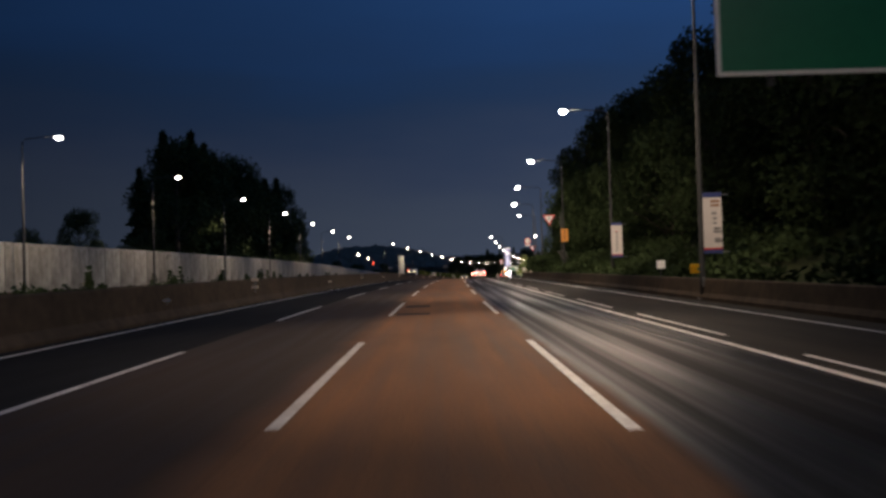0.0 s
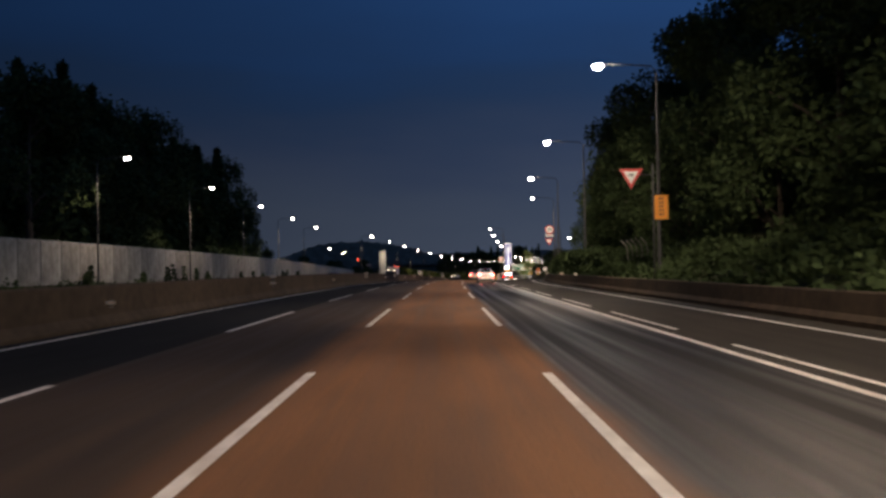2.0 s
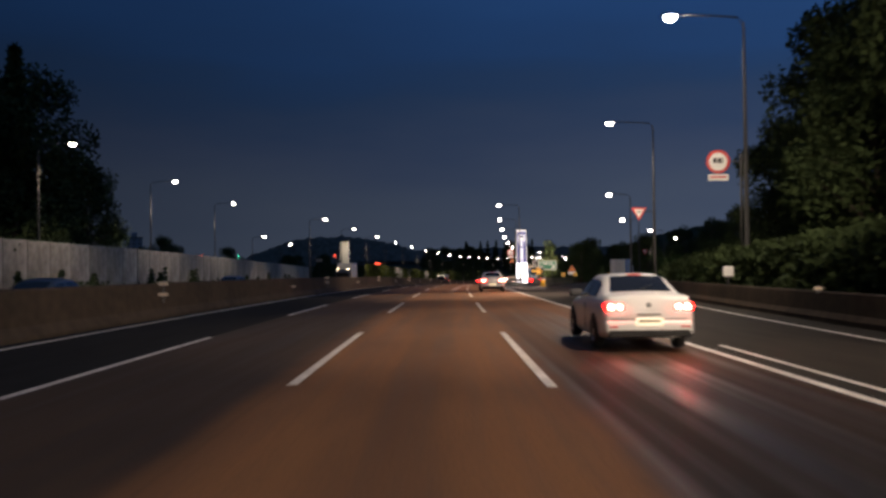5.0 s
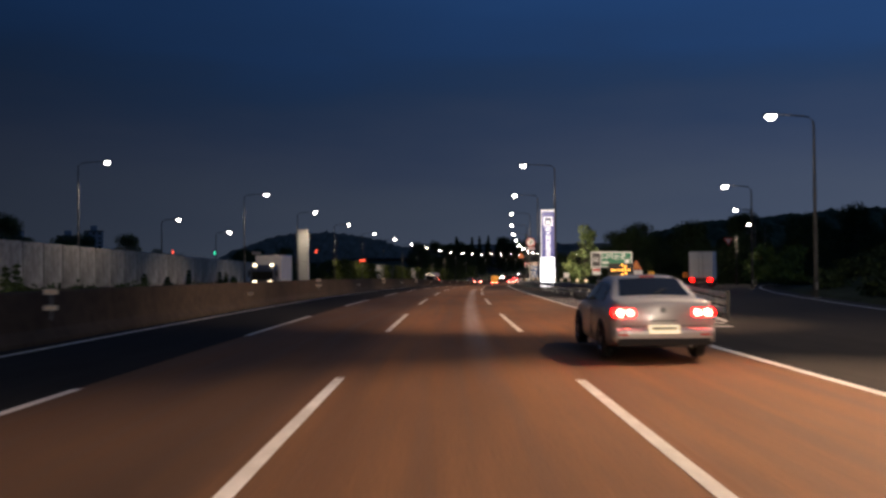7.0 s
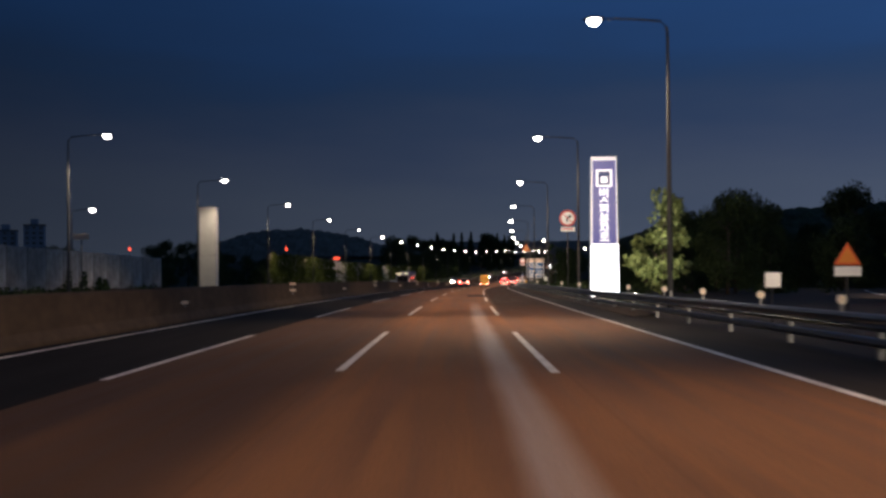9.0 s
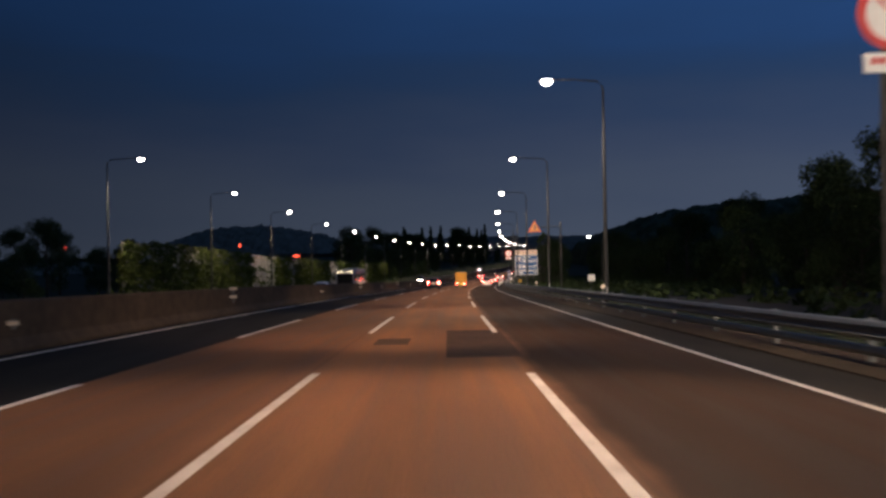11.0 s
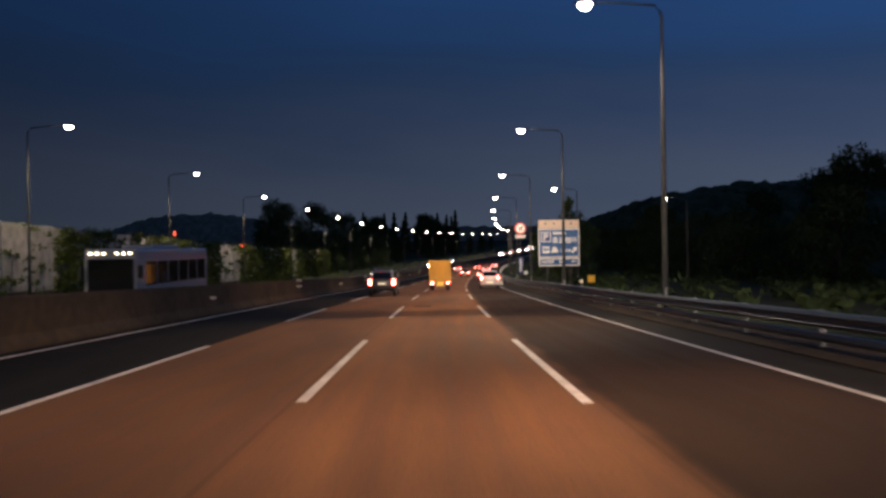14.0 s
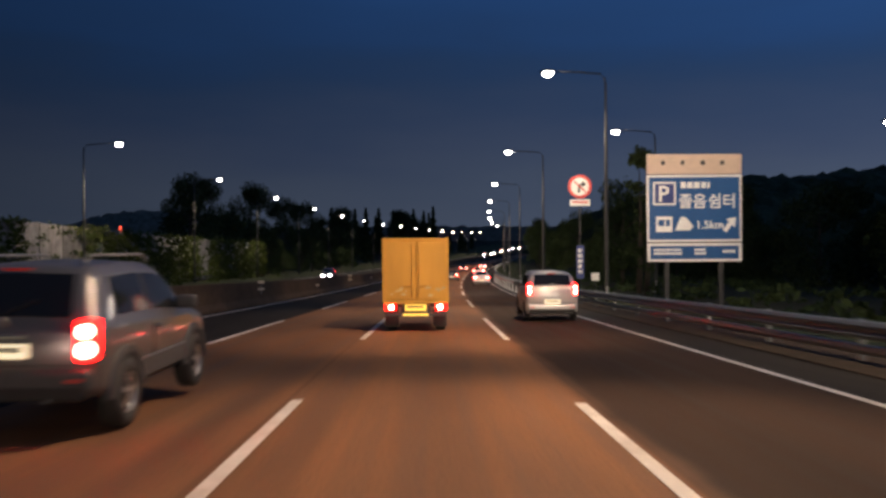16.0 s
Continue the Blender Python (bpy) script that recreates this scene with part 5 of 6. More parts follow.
def car_shell(secs):
    """One closed skin from tail to nose, with sill, waist, pillars and roof in each section."""
    fine = []
    for a, b in zip(secs, secs[1:]):
        n = max(1, round((b[0] - a[0]) / 0.22))
        fine += [a[0] + (b[0] - a[0]) * k / n for k in range(n)]
    fine.append(secs[-1][0])
    bm = bmesh.new()
    rings = []
    for y in fine:
        w, z0, zb, wr, zt = shell_at(secs, y)
        mid = (z0 + zb) / 2
        half = [(w * 0.78, z0), (w * 0.94, z0 + 0.03), (w * 0.985, z0 + 0.12), (w * 0.99, mid - 0.05), (w, mid + 0.08), (w * 0.985, zb - 0.09), (w * 0.955, zb - 0.02), (w * 0.935, zb),
                (wr + (w * 0.935 - wr) * 0.22, zb + (zt - zb) * 0.80), (wr * 0.965, zb + (zt - zb) * 0.94), (wr * 0.86, zt), (wr * 0.45, zt + 0.018), (0.0, zt + 0.024)]
        r = [bm.verts.new((x, y, z)) for x, z in half]
        r += [bm.verts.new((-x, y, z)) for x, z in half[-2::-1]]
        rings.append(r)
    n = len(rings[0])
    for a, b in zip(rings, rings[1:]):
        for k in range(n):
            bm.faces.new((a[k], a[(k + 1) % n], b[(k + 1) % n], b[k]))
    bm.faces.new(rings[0])
    bm.faces.new(rings[-1][::-1])
    bmesh.ops.recalc_face_normals(bm, faces=bm.faces)
    return bm


def glass_strip(name, rows, parent, material=None):
    """A pane from rows of points, 15 mm thick."""
    bm = bmesh.new()
    grid = [[bm.verts.new(p) for p in r] for r in rows]
    for a, b in zip(grid, grid[1:]):
        for k in range(len(a) - 1):
            bm.faces.new((a[k], a[k + 1], b[k + 1], b[k]))
    bmesh.ops.recalc_face_normals(bm, faces=bm.faces)
    bmesh.ops.solidify(bm, geom=bm.faces[:], thickness=0.015)
    return part(name, bm, material or M_GLASS, parent)


def car(m, label, category, material, secs, rear, front, doors, wheels, tail, plate_z, clad=None, rails=False, braking=True, lit_front=False, spoiler=False):
    """secs: sections (y, half width, sill, belt, roof half width, top) from the tail; rear and front: spans of y of the two screens; doors: y of the window's ends and the pillars."""
    thing = empty(category, m, label, category)
    part("body", car_shell(secs), material, thing, smooth=True)
    half = max(q[1] for q in secs)
    length = secs[-1][0]

    def top(y, u, lift=0.014):
        w, z0, zb, wr, zt = shell_at(secs, y)
        return Vector((u * wr * 0.86, y, zt + lift + 0.02 * (1 - abs(u))))

    def side(y, t, sx):
        w, z0, zb, wr, zt = shell_at(secs, y)
        x = w * 0.935 + (wr - w * 0.935) * t * 0.98
        return Vector((sx * (x + 0.012), y, zb + (zt - zb) * t))

    ys = [rear[0] + (rear[1] - rear[0]) * k / 5 for k in range(6)]
    back = Vector((0, -0.014, 0))
    glass_strip("rear_window", [[top(y, u) + back for u in (-0.97, -0.6, -0.2, 0.2, 0.6, 0.97)] for y in ys], thing)
    ys = [front[0] + (front[1] - front[0]) * k / 5 for k in range(6)]
    glass_strip("windscreen", [[top(y, u) for u in (-0.97, -0.5, 0.0, 0.5, 0.97)] for y in ys], thing)
    z_belt = shell_at(secs, (doors[0] + doors[-1]) / 2)[2]
    for sx in (-1, 1):
        for a, b in zip(doors, doors[1:]):
            ys = [a + 0.03 + (b - a - 0.06) * k / 5 for k in range(6)]
            glass_strip("side_window", [[side(y, t, sx) for t in (0.10, 0.45, 0.78)] for y in ys], thing)
        for y in doors[1:-1]:
            w, z0, zb, wr, zt = shell_at(secs, y)
            part("door_seam", box(min(sx * (w - 0.03), sx * (w + 0.002)), max(sx * (w - 0.03), sx * (w + 0.002)), y - 0.006, y + 0.006, z0 + 0.14, zb - 0.1), M_INK, thing)
            part("door_handle", box(min(sx * (w - 0.02), sx * (w + 0.03)), max(sx * (w - 0.02), sx * (w + 0.03)), y + 0.10, y + 0.28, zb - 0.16, zb - 0.12, 0.012), material, thing)
        mx = half - 0.08
        part("mirror", box(min(sx * mx, sx * (mx + 0.27)), max(sx * mx, sx * (mx + 0.27)), doors[-1] - 0.16, doors[-1] + 0.02, z_belt + 0.0, z_belt + 0.17, 0.055, 3), M_CLAD, thing, smooth=True)
        for y in (wheels[0], wheels[1]):
            r = wheels[2] * 1.17
            low = shell_at(secs, y)[1]
            pts = [(y + r * math.cos(a), max(wheels[2] + r * math.sin(a), low + 0.01)) for a in [math.pi * (k / 16 * 1.3 - 0.15) for k in range(17)]]
            # black plug imitates the shade of a wheel opening that isn't cut
            bmx = bmesh.new()
            xo, xi = sx * (half + 0.006), sx * (half - 0.26)
            vo = [bmx.verts.new((xo, *q)) for q in pts]
            vi = [bmx.verts.new((xi, *q)) for q in pts]
            bmx.faces.new(vo)
            bmx.faces.new(vi[::-1])
            for k in range(17):
                bmx.faces.new((vo[k], vi[k], vi[(k + 1) % 17], vo[(k + 1) % 17]))
            bmesh.ops.recalc_face_normals(bmx, faces=bmx.faces)
            part("wheel_well_shade", bmx, M_BLACK, thing)
            wheel(thing, sx * (half - 0.085), y, wheels[2])
        tx, tw, tz0, tz1, cores = tail
        ty = shell_at(secs, 0.03)
        lens = part("tail_light", box(min(sx * tx, sx * (tx + tw)), max(sx * tx, sx * (tx + tw)), -0.022, 0.16, tz0, tz1, 0.045, 3), M_RED_LIT if braking else M_RED_DIM, thing, "glowing red tail lamp", smooth=True)
        for cx, cz, cr in cores:
            part("lamp_core", tube([(sx * cx, -0.034, cz), (sx * cx, -0.02, cz)], [cr * 0.8, cr], 16), M_TAIL_CORE if braking else M_RED_DIM, lens, "bright lamp core")
        hw, hz = shell_at(secs, length - 0.12)[0], shell_at(secs, length - 0.12)[2]
        part("headlight", box(min(sx * (hw - 0.34), sx * (hw - 0.02)), max(sx * (hw - 0.34), sx * (hw - 0.02)), length - 0.24, length + 0.03, hz - 0.20, hz - 0.05, 0.04, 2), (M_HEAD_LIT if lit_front == "far" else M_HEAD_LOW) if lit_front else M_GLASS, thing)
        part("reflector", box(min(sx * (half - 0.30), sx * (half - 0.12)), max(sx * (half - 0.30), sx * (half - 0.12)), -0.05, 0.0, secs[1][2] + 0.16, secs[1][2] + 0.20, 0.008), M_RED_SIGN, thing)
    zs = secs[1][2]
    bumper = part("bumper", box(-half * 0.95, half * 0.95, -0.045, 0.30, zs + 0.03, zs + 0.30, 0.09, 3), clad or material, thing, smooth=True)
    part("diffuser", box(-half * 0.88, half * 0.88, -0.052, 0.1, zs - 0.02, zs + 0.13, 0.02), M_BLACK, thing)
    part("underbody", box(-half * 0.82, half * 0.82, 0.25, length - 0.3, zs - 0.05, zs + 0.12, 0.02), M_BLACK, thing)
    part("number_plate", box(-0.26, 0.26, -0.052, 0.02, plate_z, plate_z + 0.14, 0.008), M_PLATE, thing, "glowing pale number plate")
    bars(thing, M_INK, -0.21, 0.21, plate_z + 0.035, plate_z + 0.115, -0.052, 1, 3)
    part("boot_handle", box(-0.24, 0.24, -0.03, 0.02, plate_z + 0.20, plate_z + 0.235, 0.012), M_STEEL, thing)
    part("badge", tube([(0, -0.028, tail[3] - 0.03), (0, 0.0, tail[3] - 0.03)], [0.04, 0.05], 14), M_STEEL, thing)
    yb = rear[1] + 0.05
    part("brake_light", box(-0.14, 0.14, yb - 0.03, yb + 0.03, shell_at(secs, yb)[4] + 0.015, shell_at(secs, yb)[4] + 0.05, 0.008), M_RED_SIGN, thing)
    part("boot_seam", box(-half * 0.8, half * 0.8, -0.006, 0.02, zs + 0.32, zs + 0.332), M_INK, thing)
    part("wiper", tube([top(rear[0], 0.0, 0.03) + back, top(rear[0] + (rear[1] - rear[0]) * 0.35, 0.45, 0.035) + back * 2], [0.010, 0.007], 5), M_BLACK, thing)
    part("exhaust", tube([(0.45, -0.05, zs), (0.45, 0.3, zs)], [0.035, 0.035], 10), M_STEEL, thing)
    if clad:
        for sx in (-1, 1):
            part("side_cladding", box(min(sx * (half - 0.05), sx * (half + 0.012)), max(sx * (half - 0.05), sx * (half + 0.012)), wheels[0] + 0.40, wheels[1] - 0.40, zs + 0.0, zs + 0.24, 0.02), clad, thing)
            for y in (wheels[0], wheels[1]):
                bmx = bmesh.new()
                r = wheels[2] * 1.17
                angs = [math.pi * k / 14 for k in range(15)]
                ro = [[bmx.verts.new((sx * (half + dx), y + q * math.cos(a), wheels[2] + q * math.sin(a))) for a in angs] for dx, q in ((-0.03, r * 1.22), (0.022, r * 1.17), (0.026, r * 1.0), (-0.03, r * 0.97))]
                for a, b in zip(ro, ro[1:]):
                    for k in range(14):
                        bmx.faces.new((a[k], a[k + 1], b[k + 1], b[k]))
                bmesh.ops.recalc_face_normals(bmx, faces=bmx.faces)
                part("arch_cladding", bmx, clad, thing)
    if spoiler:
        part("spoiler", box(-half * 0.72, half * 0.72, rear[1] - 0.20, rear[1] + 0.1, shell_at(secs, rear[1])[4] + 0.0, shell_at(secs, rear[1])[4] + 0.05, 0.02), material, thing)
    if rails:
        for sx in (-1, 1):
            y0, y1 = rear[1] + 0.25, front[0] - 0.15
            wr, zt = shell_at(secs, (y0 + y1) / 2)[3:5]
            part("roof_rail", tube([(sx * wr * 0.84, y0, zt - 0.02), (sx * wr * 0.85, y0 + 0.14, zt + 0.07), (sx * wr * 0.85, y1 - 0.2, zt + 0.07), (sx * wr * 0.84, y1, zt - 0.02)], [0.018, 0.02, 0.02, 0.018], 6), M_STEEL, thing)
    return thing


M_RED_DIM = mat("dim_red_tail_lens", (0.45, 0.02, 0.02), 0.25, emit=(1.0, 0.004, 0.002), power=12.0)
M_TAIL_CORE = mat("lit_brake_lamp", (0.8, 0.4, 0.3), 0.25, emit=(1.0, 0.42, 0.30), power=30.0)
SEDAN = dict(secs=[(0.0, .80, .44, .92, .74, 1.03), (.07, .89, .32, .97, .80, 1.09), (.5, .92, .24, .99, .80, 1.11), (.66, .92, .22, 1.0, .76, 1.13), (1.22, .92, .2, 1.0, .63, 1.44), (1.7, .92, .2, .98, .61, 1.48), (2.35, .92, .2, .96, .61, 1.46), (2.6, .92, .2, .95, .62, 1.40), (3.45, .91, .2, .92, .74, 1.0), (4.0, .89, .2, .84, .74, .90), (4.45, .82, .24, .68, .66, .74), (4.6, .66, .32, .52, .52, .58)],
             rear=(.68, 1.20), front=(2.66, 3.38), doors=(1.02, 2.02, 3.0), wheels=(0.98, 3.68, 0.335), tail=(0.50, 0.38, .81, .95, ((.585, .88, .054), (.755, .88, .060))), plate_z=0.52)
WAGON = dict(secs=[(0.0, .80, .42, 1.04, .76, 1.12), (.06, .88, .30, 1.10, .78, 1.18), (.24, .89, .24, 1.12, .70, 1.56), (.5, .89, .22, 1.11, .68, 1.65), (1.9, .89, .2, 1.08, .67, 1.67), (2.45, .89, .2, 1.05, .67, 1.60), (3.3, .87, .2, 1.0, .72, 1.10), (3.8, .84, .24, .84, .66, .92), (4.1, .66, .34, .6, .5, .68)],
             rear=(.075, .25), front=(2.5, 3.25), doors=(.55, 1.6, 2.9), wheels=(0.7, 3.2, 0.32), tail=(0.70, 0.15, .90, 1.28, ((.775, 1.0, .055), (.775, 1.16, .05))), plate_z=0.60)
SUV = dict(secs=[(0.0, .82, .58, 1.06, .76, 1.12), (.07, .91, .44, 1.12, .78, 1.19), (.30, .92, .40, 1.16, .72, 1.66), (.62, .92, .38, 1.15, .70, 1.74), (1.5, .92, .36, 1.14, .69, 1.77), (2.3, .92, .36, 1.12, .68, 1.74), (2.6, .92, .36, 1.11, .68, 1.67), (3.35, .91, .36, 1.08, .76, 1.17), (4.05, .88, .38, .98, .74, 1.04), (4.3, .74, .48, .8, .58, .86)],
           rear=(.085, .29), front=(2.64, 3.28), doors=(.72, 1.75, 2.95), wheels=(0.85, 3.48, 0.37), tail=(0.72, 0.19, .80, 1.22, ((.82, .92, .085), (.82, 1.10, .075))), plate_z=0.84)

car(stand(132.7, 4.2) @ Matrix.Diagonal((0.95, 1.0, 0.98, 1)), "white sedan with glowing red brake lights on the road", "sedan", M_CAR_WHITE, lit_front=True, **SEDAN)
car(stand(180.3, 3.60), "silver sedan with lit lamps in the outer lane", "sedan", M_CAR_SILVER, lit_front=True, **SEDAN)
car(stand(416.0, 4.0), "silver compact wagon with glowing tail lights on the road", "wagon_car", M_CAR_SILVER, lit_front=True, **WAGON)
car(stand(395.9, -4.25), "grey-silver off-roader with dark cladding and roof rails", "suv", M_CAR_GREY, clad=M_CLAD, rails=True, lit_front=True, **SUV)
for s, o, mt, kind, label in ((478, 4.0, M_CAR_WHITE, SEDAN, "white sedan far ahead with red tail lights"), (500, 0.4, M_CAR_DARK, SEDAN, "dark sedan far ahead with red tail lights"), (527, 4.1, M_CAR_SILVER, WAGON, "silver wagon far ahead with red tail lights"),
                              (548, -3.6, M_CAR_WHITE, WAGON, "white wagon far ahead with red tail lights"), (575, 0.2, M_CAR_DARK, SEDAN, "dark sedan far ahead on the bend"), (600, 4.0, M_CAR_WHITE, SEDAN, "white sedan far ahead on the bend")):
    car(stand(s, o), label, "distant_car", mt, **kind)
# oncoming traffic
rg = random.Random(77)
for i, s in enumerate((352, 524, 610, 700, 832, 846, 858, 870, 882, 893, 905, 917, 929, 942, 956, 972, 984)):
    kind = (SEDAN, WAGON, SUV)[i % 3]
    car(stand(s, (-23.6, -20.2, -17.0)[i % 3] if s > 500 else -13.2, 0, 180), "oncoming car with glowing headlights on the far carriageway", "oncoming_car", (M_CAR_WHITE, M_CAR_DARK, M_CAR_SILVER)[i % 3], braking=False, lit_front="far" if s > 500 else False, **kind)
for s, o in ((148, -13.5), (186, -17.0)):
    car(stand(s, o, 0, 180), "dark car on the opposite carriageway", "oncoming_car", M_CAR_DARK, braking=False, **SEDAN)

# yellow box truck
truck = empty("box_truck", stand(411.4, -0.52), "scuffed yellow box truck with lit tail lamps on the road", "truck")
part("cargo_box", box(-0.93, 0.93, 0.04, 3.3, 0.86, 2.62, 0.02), M_TRUCK, truck)
for sx in (-1, 1):
    x0, x1 = (0.012, 0.86) if sx > 0 else (-0.86, -0.012)
    door = part("rear_door", box(x0, x1, 0.0, 0.05, 0.92, 2.54, 0.012), M_TRUCK, truck)
    part("lock_rod", tube([(sx * 0.10, -0.03, 0.9), (sx * 0.10, -0.03, 2.56)], [0.016, 0.016], 6), M_TRUCK, door)
    part("lock_handle", box(min(sx * 0.10, sx * 0.34), max(sx * 0.10, sx * 0.34), -0.05, -0.02, 1.30, 1.33, 0.008), M_TRUCK, door)
    for z in (1.05, 1.7, 2.35):
        part("hinge", box(min(sx * 0.80, sx * 0.92), max(sx * 0.80, sx * 0.92), -0.025, 0.01, z, z + 0.09, 0.006), M_TRUCK, door)
    for z in (1.34, 1.76, 2.18):
        part("door_rib", box(x0 + 0.06, x1 - 0.06, -0.008, 0.004, z, z + 0.02), M_TRUCK, door)
    part("corner_post", box(sx * 0.90 - 0.04, sx * 0.90 + 0.04, -0.012, 0.06, 0.84, 2.64, 0.01), M_TRUCK, truck)
    part("tail_lamp", box(min(sx * 0.56, sx * 0.88), max(sx * 0.56, sx * 0.88), -0.02, 0.12, 0.62, 0.79, 0.015), M_RED_DIM, truck, "red tail lamp")
    part("lamp_core", tube([(sx * 0.69, -0.03, 0.705), (sx * 0.69, -0.015, 0.705)], [0.075, 0.075], 14), M_TAIL_CORE, truck, "bright lamp core")
    part("mud_flap", box(sx * 0.68 - 0.2, sx * 0.68 + 0.2, 0.2, 0.215, 0.14, 0.6), M_BLACK, truck)
    wheel(truck, sx * 0.70, 0.75, 0.30, 1.5)
    wheel(truck, sx * 0.74, 3.35, 0.31)
part("top_rail", box(-0.93, 0.93, -0.012, 0.06, 2.56, 2.66, 0.01), M_TRUCK, truck)
part("sill", box(-0.93, 0.93, -0.03, 0.08, 0.80, 0.90, 0.01), M_TRUCK, truck)
M_SCUFF = mat("chipped_pale_primer", (0.48, 0.36, 0.16), 0.7, vary=0.3, scale=9)
rg = random.Random(5)
for k in range(11):
    cx, cz, r = rg.choice((-1, 1)) * rg.uniform(0.18, 0.8), rg.uniform(0.98, 1.26), rg.uniform(0.02, 0.06)
    part("paint_chip", plate([(cx + r * rg.uniform(0.5, 1.5) * math.cos(a) * 1.6, cz + r * rg.uniform(0.4, 1.3) * math.sin(a)) for a in [math.tau * q / 9 for q in range(9)]], -0.004, 0.002), M_SCUFF, truck, "chipped pale paint")
part("chassis", box(-0.42, 0.42, 0.1, 4.4, 0.5, 0.78, 0.02), M_CLAD, truck)
part("bumper_bar", box(-0.85, 0.85, -0.02, 0.06, 0.44, 0.54, 0.015), M_CLAD, truck)
part("number_plate", box(-0.30, 0.30, -0.035, -0.02, 0.60, 0.78, 0.008), M_PLATE_YEL, truck, "lit yellow number plate")
bars(truck, M_INK, -0.24, 0.24, 0.64, 0.75, -0.035, 1, 13)
# strip glows on its own to imitate a reflector
part("glow_strip", box(-0.36, 0.36, -0.03, -0.02, 0.46, 0.52), M_PLATE_YEL, truck, "pale strip glowing in place of reflected light")
part("cab", loft([(3.42, .80, .5, 1.95), (3.6, .84, .45, 2.0), (4.5, .84, .45, 1.98), (4.95, .82, .5, 1.6), (5.05, .8, .52, 1.0)], 0.3), M_CAR_WHITE, truck, "pale driver's cab", smooth=True)


M_COACH = paint("pale_grey_coach_paint", (0.34, 0.35, 0.38))
# large vehicles beside the road
def coach(m, label, length, material):
    thing = empty("bus", m, label, "bus")
    part("body", box(-1.22, 1.22, 0, length, 0.42, 3.25, 0.16, 3), material, thing)
    for sx in (-1, 1):
        n = int(length // 1.6)
        for k in range(n):
            part("side_window", box(min(sx * 1.21, sx * 1.235), max(sx * 1.21, sx * 1.235), 0.5 + k * 1.6, 1.95 + k * 1.6, 1.55, 2.65, 0.02), M_GLASS, thing)
        for y in (1.9, length - 2.3):
            wheel(thing, sx * 1.08, y, 0.48)
        part("tail_light", box(min(sx * 0.9, sx * 1.12), max(sx * 0.9, sx * 1.12), -0.03, 0.04, 0.9, 1.3, 0.02), M_RED_DIM, thing)
        part("headlight", box(min(sx * 0.75, sx * 1.1), max(sx * 0.75, sx * 1.1), length - 0.04, length + 0.03, 0.72, 0.92, 0.02), M_HEAD_LIT, thing)
        part("mirror", box(min(sx * 1.25, sx * 1.45), max(sx * 1.25, sx * 1.45), length - 0.1, length + 0.1, 1.9, 2.5, 0.04), M_BLACK, thing)
        for k in range(3):
            part("marker_light", box(sx * (0.3 + 0.3 * k) - 0.06, sx * (0.3 + 0.3 * k) + 0.06, length - 0.02, length + 0.03, 3.0, 3.08), M_WARM_LIT, thing)
    part("windscreen", box(-1.05, 1.05, length - 0.03, length + 0.02, 1.3, 2.8, 0.05), M_GLASS, thing)
    part("rear_window", box(-0.95, 0.95, -0.02, 0.03, 1.75, 2.7, 0.05), M_GLASS, thing)
    part("roof_unit", box(-0.8, 0.8, length * 0.35, length * 0.7, 3.24, 3.42, 0.06), material, thing)
    part("skirt_band", box(-1.228, 1.228, 0.3, length - 0.3, 0.95, 1.1), M_RED_SIGN, thing, "red side stripe")
    return thing


coach(stand(386.5, -14.8, 0, 180), "pale grey coach with dark windows on the opposite carriageway", 11.0, M_COACH)


def lorry(m, label, length, box_mat, lit, cab_mat=M_CAR_WHITE):
    thing = empty("lorry", m, label, "truck")
    part("cargo_box", box(-1.23, 1.23, 0.0, length, 1.05, 3.9, 0.03), box_mat, thing)
    for sx in (-1, 1):
        part("rear_door", box(min(sx * 0.02, sx * 1.16), max(sx * 0.02, sx * 1.16), -0.03, 0.01, 1.12, 3.8, 0.01), box_mat, thing)
        part("lock_rod", tube([(sx * 0.2, -0.06, 1.1), (sx * 0.2, -0.06, 3.85)], [0.022, 0.022], 6), M_STEEL, thing)
        part("tail_light", box(min(sx * 0.75, sx * 1.15), max(sx * 0.75, sx * 1.15), -0.04, 0.06, 0.72, 0.94, 0.02), M_RED_LIT, thing, "glowing red tail lamp")
        for y in (1.2, 2.5, length + 1.0):
            wheel(thing, sx * 1.0, y, 0.5, 1.5)
        part("headlight", box(min(sx * 0.7, sx * 1.05), max(sx * 0.7, sx * 1.05), length + 2.2, length + 2.28, 0.75, 0.98, 0.02), M_HEAD_LIT if lit else M_GLASS, thing)
        part("mirror", box(min(sx * 1.2, sx * 1.4), max(sx * 1.2, sx * 1.4), length + 2.0, length + 2.1, 1.9, 2.5, 0.03), M_BLACK, thing)
    part("chassis", box(-0.5, 0.5, 0.1, length + 2.0, 0.7, 1.05, 0.02), M_CLAD, thing)
    part("bumper_bar", box(-1.15, 1.15, -0.02, 0.08, 0.5, 0.64, 0.02), M_STEEL, thing)
    part("cab", loft([(length + 0.25, 1.1, .6, 2.9), (length + 0.5, 1.18, .5, 3.0), (length + 1.8, 1.18, .5, 2.95), (length + 2.2, 1.15, .55, 2.4), (length + 2.25, 1.1, .6, 1.4)], 0.25), cab_mat, thing, smooth=True)
    part("windscreen", box(-1.0, 1.0, length + 2.16, length + 2.24, 1.55, 2.4, 0.03), M_GLASS, thing)
    return thing


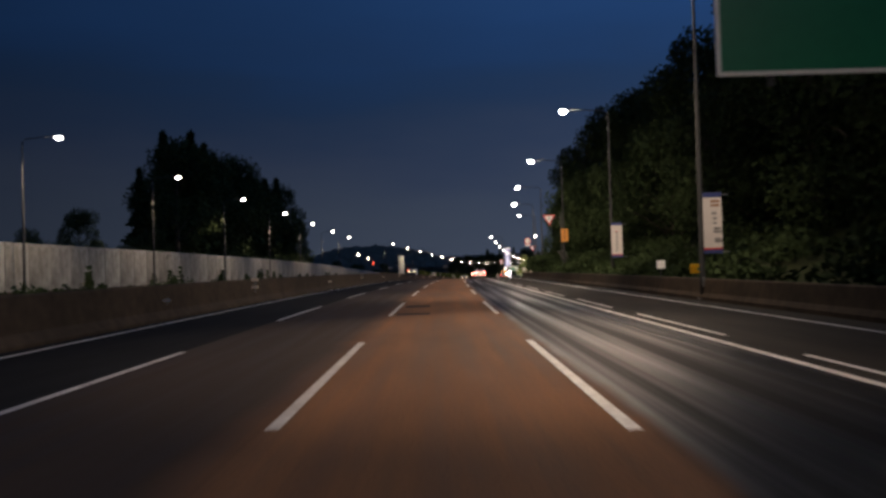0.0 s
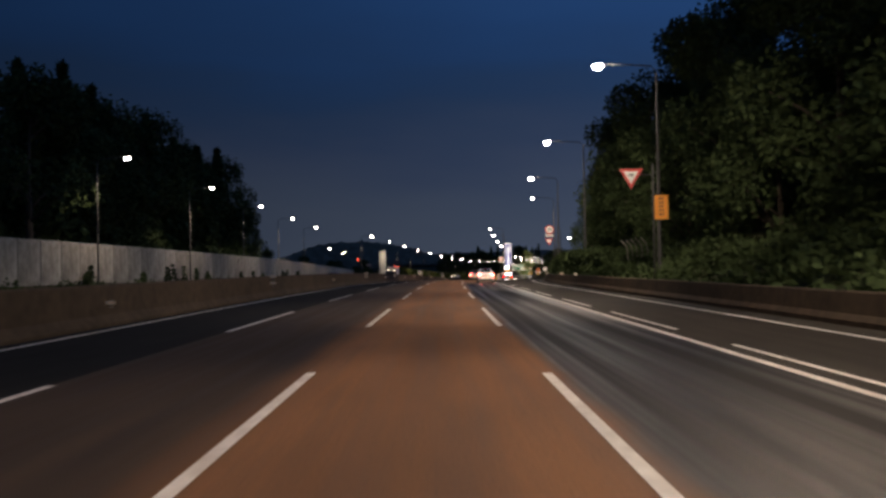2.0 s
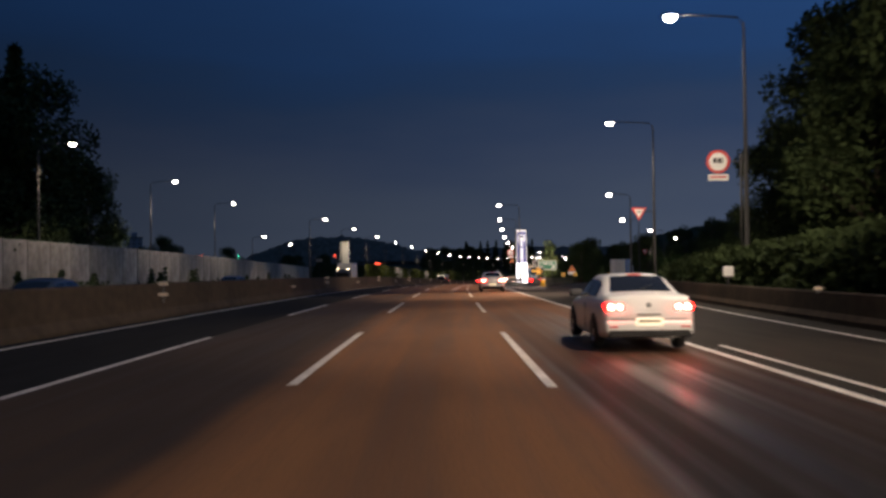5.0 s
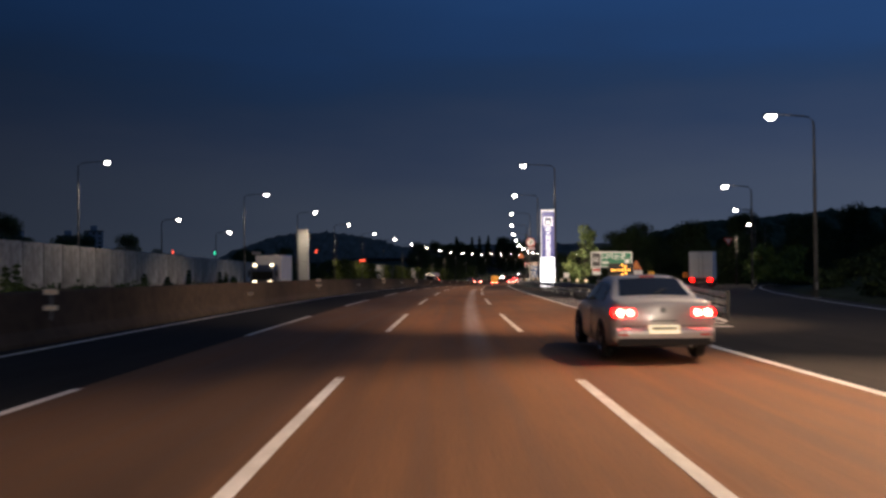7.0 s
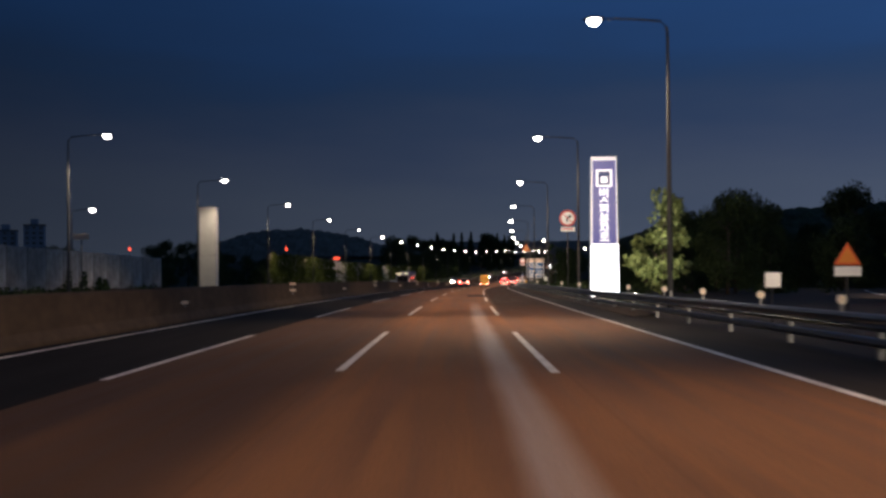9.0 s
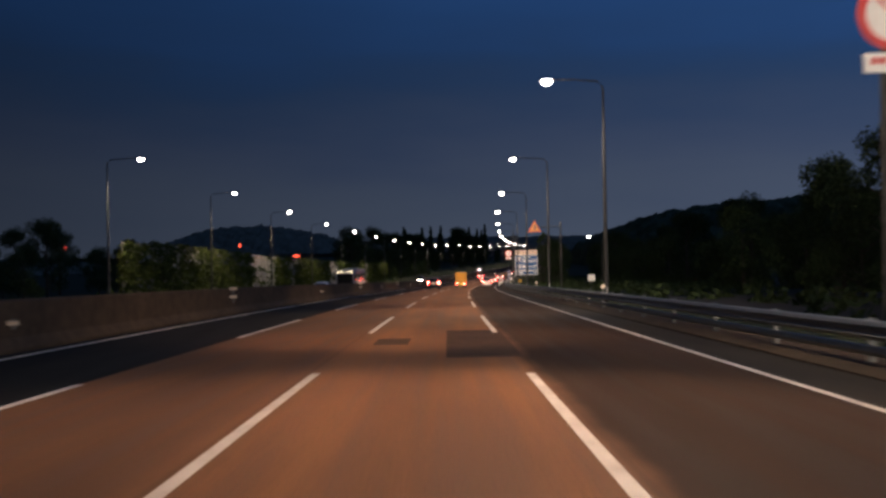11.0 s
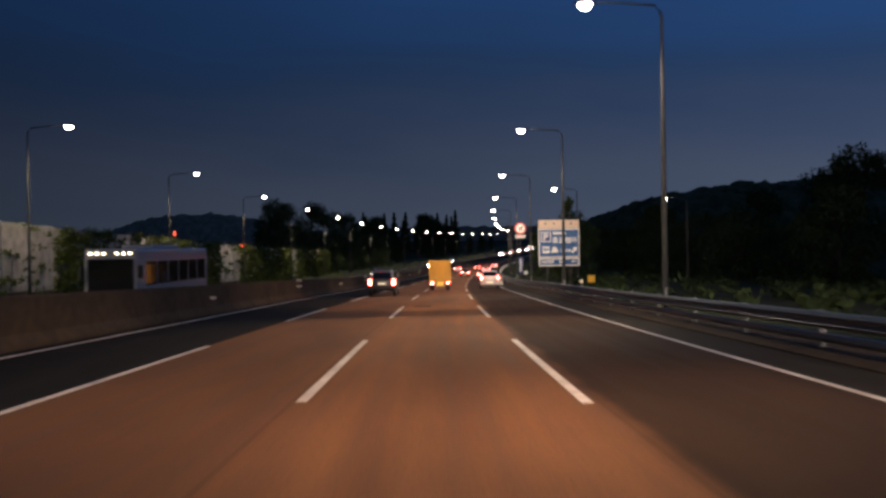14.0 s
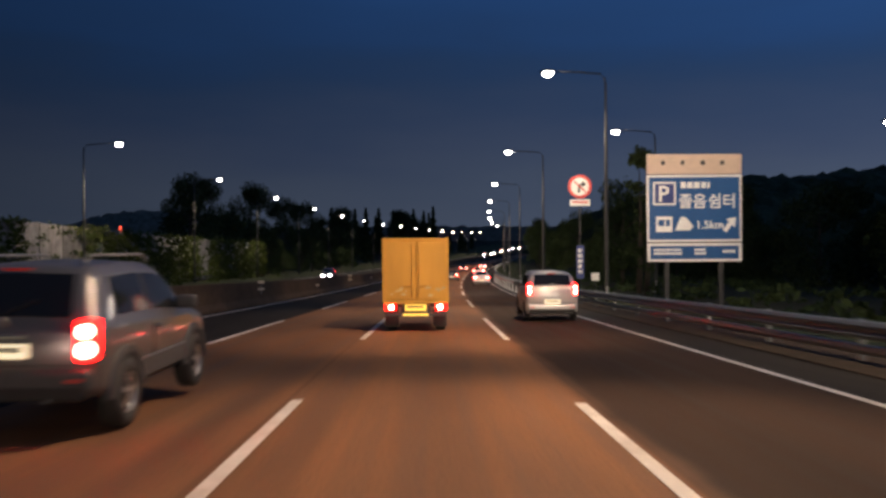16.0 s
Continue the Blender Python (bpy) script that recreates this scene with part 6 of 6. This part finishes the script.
M_VAN_BOX = mat("pale_box_panel", (0.70, 0.70, 0.69), 0.5, vary=0.1, scale=2)
lorry(stand(259.0, 25.6, 0, -18), "pale box lorry with red tail lights on the exit ramp", 6.5, M_VAN_BOX, False)
oncoming = lorry(stand(239.0, -15.8, 0, 180) @ Matrix.Scale(0.86, 4), "white box lorry with a dark cab and lit headlights", 4.8, M_VAN_BOX, True, M_CAR_DARK)
for sx in (-1, 1):
    part("cab_lamp", box(sx * 0.72 - 0.2, sx * 0.72 + 0.2, 7.0, 7.09, 1.38, 1.52, 0.02), M_WARM_LIT, oncoming, "warm cab lamp")
    part("roof_lamp", box(sx * 0.8 - 0.16, sx * 0.8 + 0.16, 6.62, 6.72, 2.92, 3.06, 0.02), M_WARM_LIT, oncoming, "warm roof lamp")

# arrow-board trailer parked behind the gore
arrow = empty("arrow_trailer", stand(216.2, 9.9), "road works trailer with an amber arrow board and lamps", "trailer")
part("deck", box(-0.95, 0.95, 0, 3.4, 0.55, 0.75, 0.03), M_CLAD, arrow)
part("skirt", box(-0.93, 0.93, 0.05, 3.35, 0.16, 0.56, 0.03), M_CLAD, arrow, "dark skirt panels")
part("side_rail", box(-0.98, -0.92, 0, 3.4, 0.75, 1.05, 0.01), M_STEEL, arrow)
part("side_rail", box(0.92, 0.98, 0, 3.4, 0.75, 1.05, 0.01), M_STEEL, arrow)
part("board", box(-0.75, 0.75, 0.25, 0.33, 1.3, 2.1, 0.02), M_BLACK, arrow, "dark lamp board")
part("mast", box(-0.05, 0.05, 0.33, 0.42, 0.75, 2.0), M_STEEL, arrow)
M_ARROW = mat("lit_amber_lamp", (0.9, 0.5, 0.1), 0.3, emit=(1.0, 0.40, 0.05), power=4.0)
for x, z in ((-0.55, 1.7), (-0.35, 1.7), (-0.15, 1.7), (0.05, 1.7), (0.25, 1.7), (0.45, 1.7), (0.25, 1.9), (0.25, 1.5), (0.05, 2.0), (0.05, 1.42)):
    part("lamp", tube([(x, 0.22, z), (x, 0.25, z)], [0.06, 0.06], 10), M_ARROW, arrow, "lit amber lamp")
for sx in (-1, 1):
    wheel(arrow, sx * 0.85, 1.7, 0.30)
    part("tail_light", box(min(sx * 0.6, sx * 0.9), max(sx * 0.6, sx * 0.9), -0.02, 0.02, 0.58, 0.70, 0.01), M_RED_LIT, arrow)
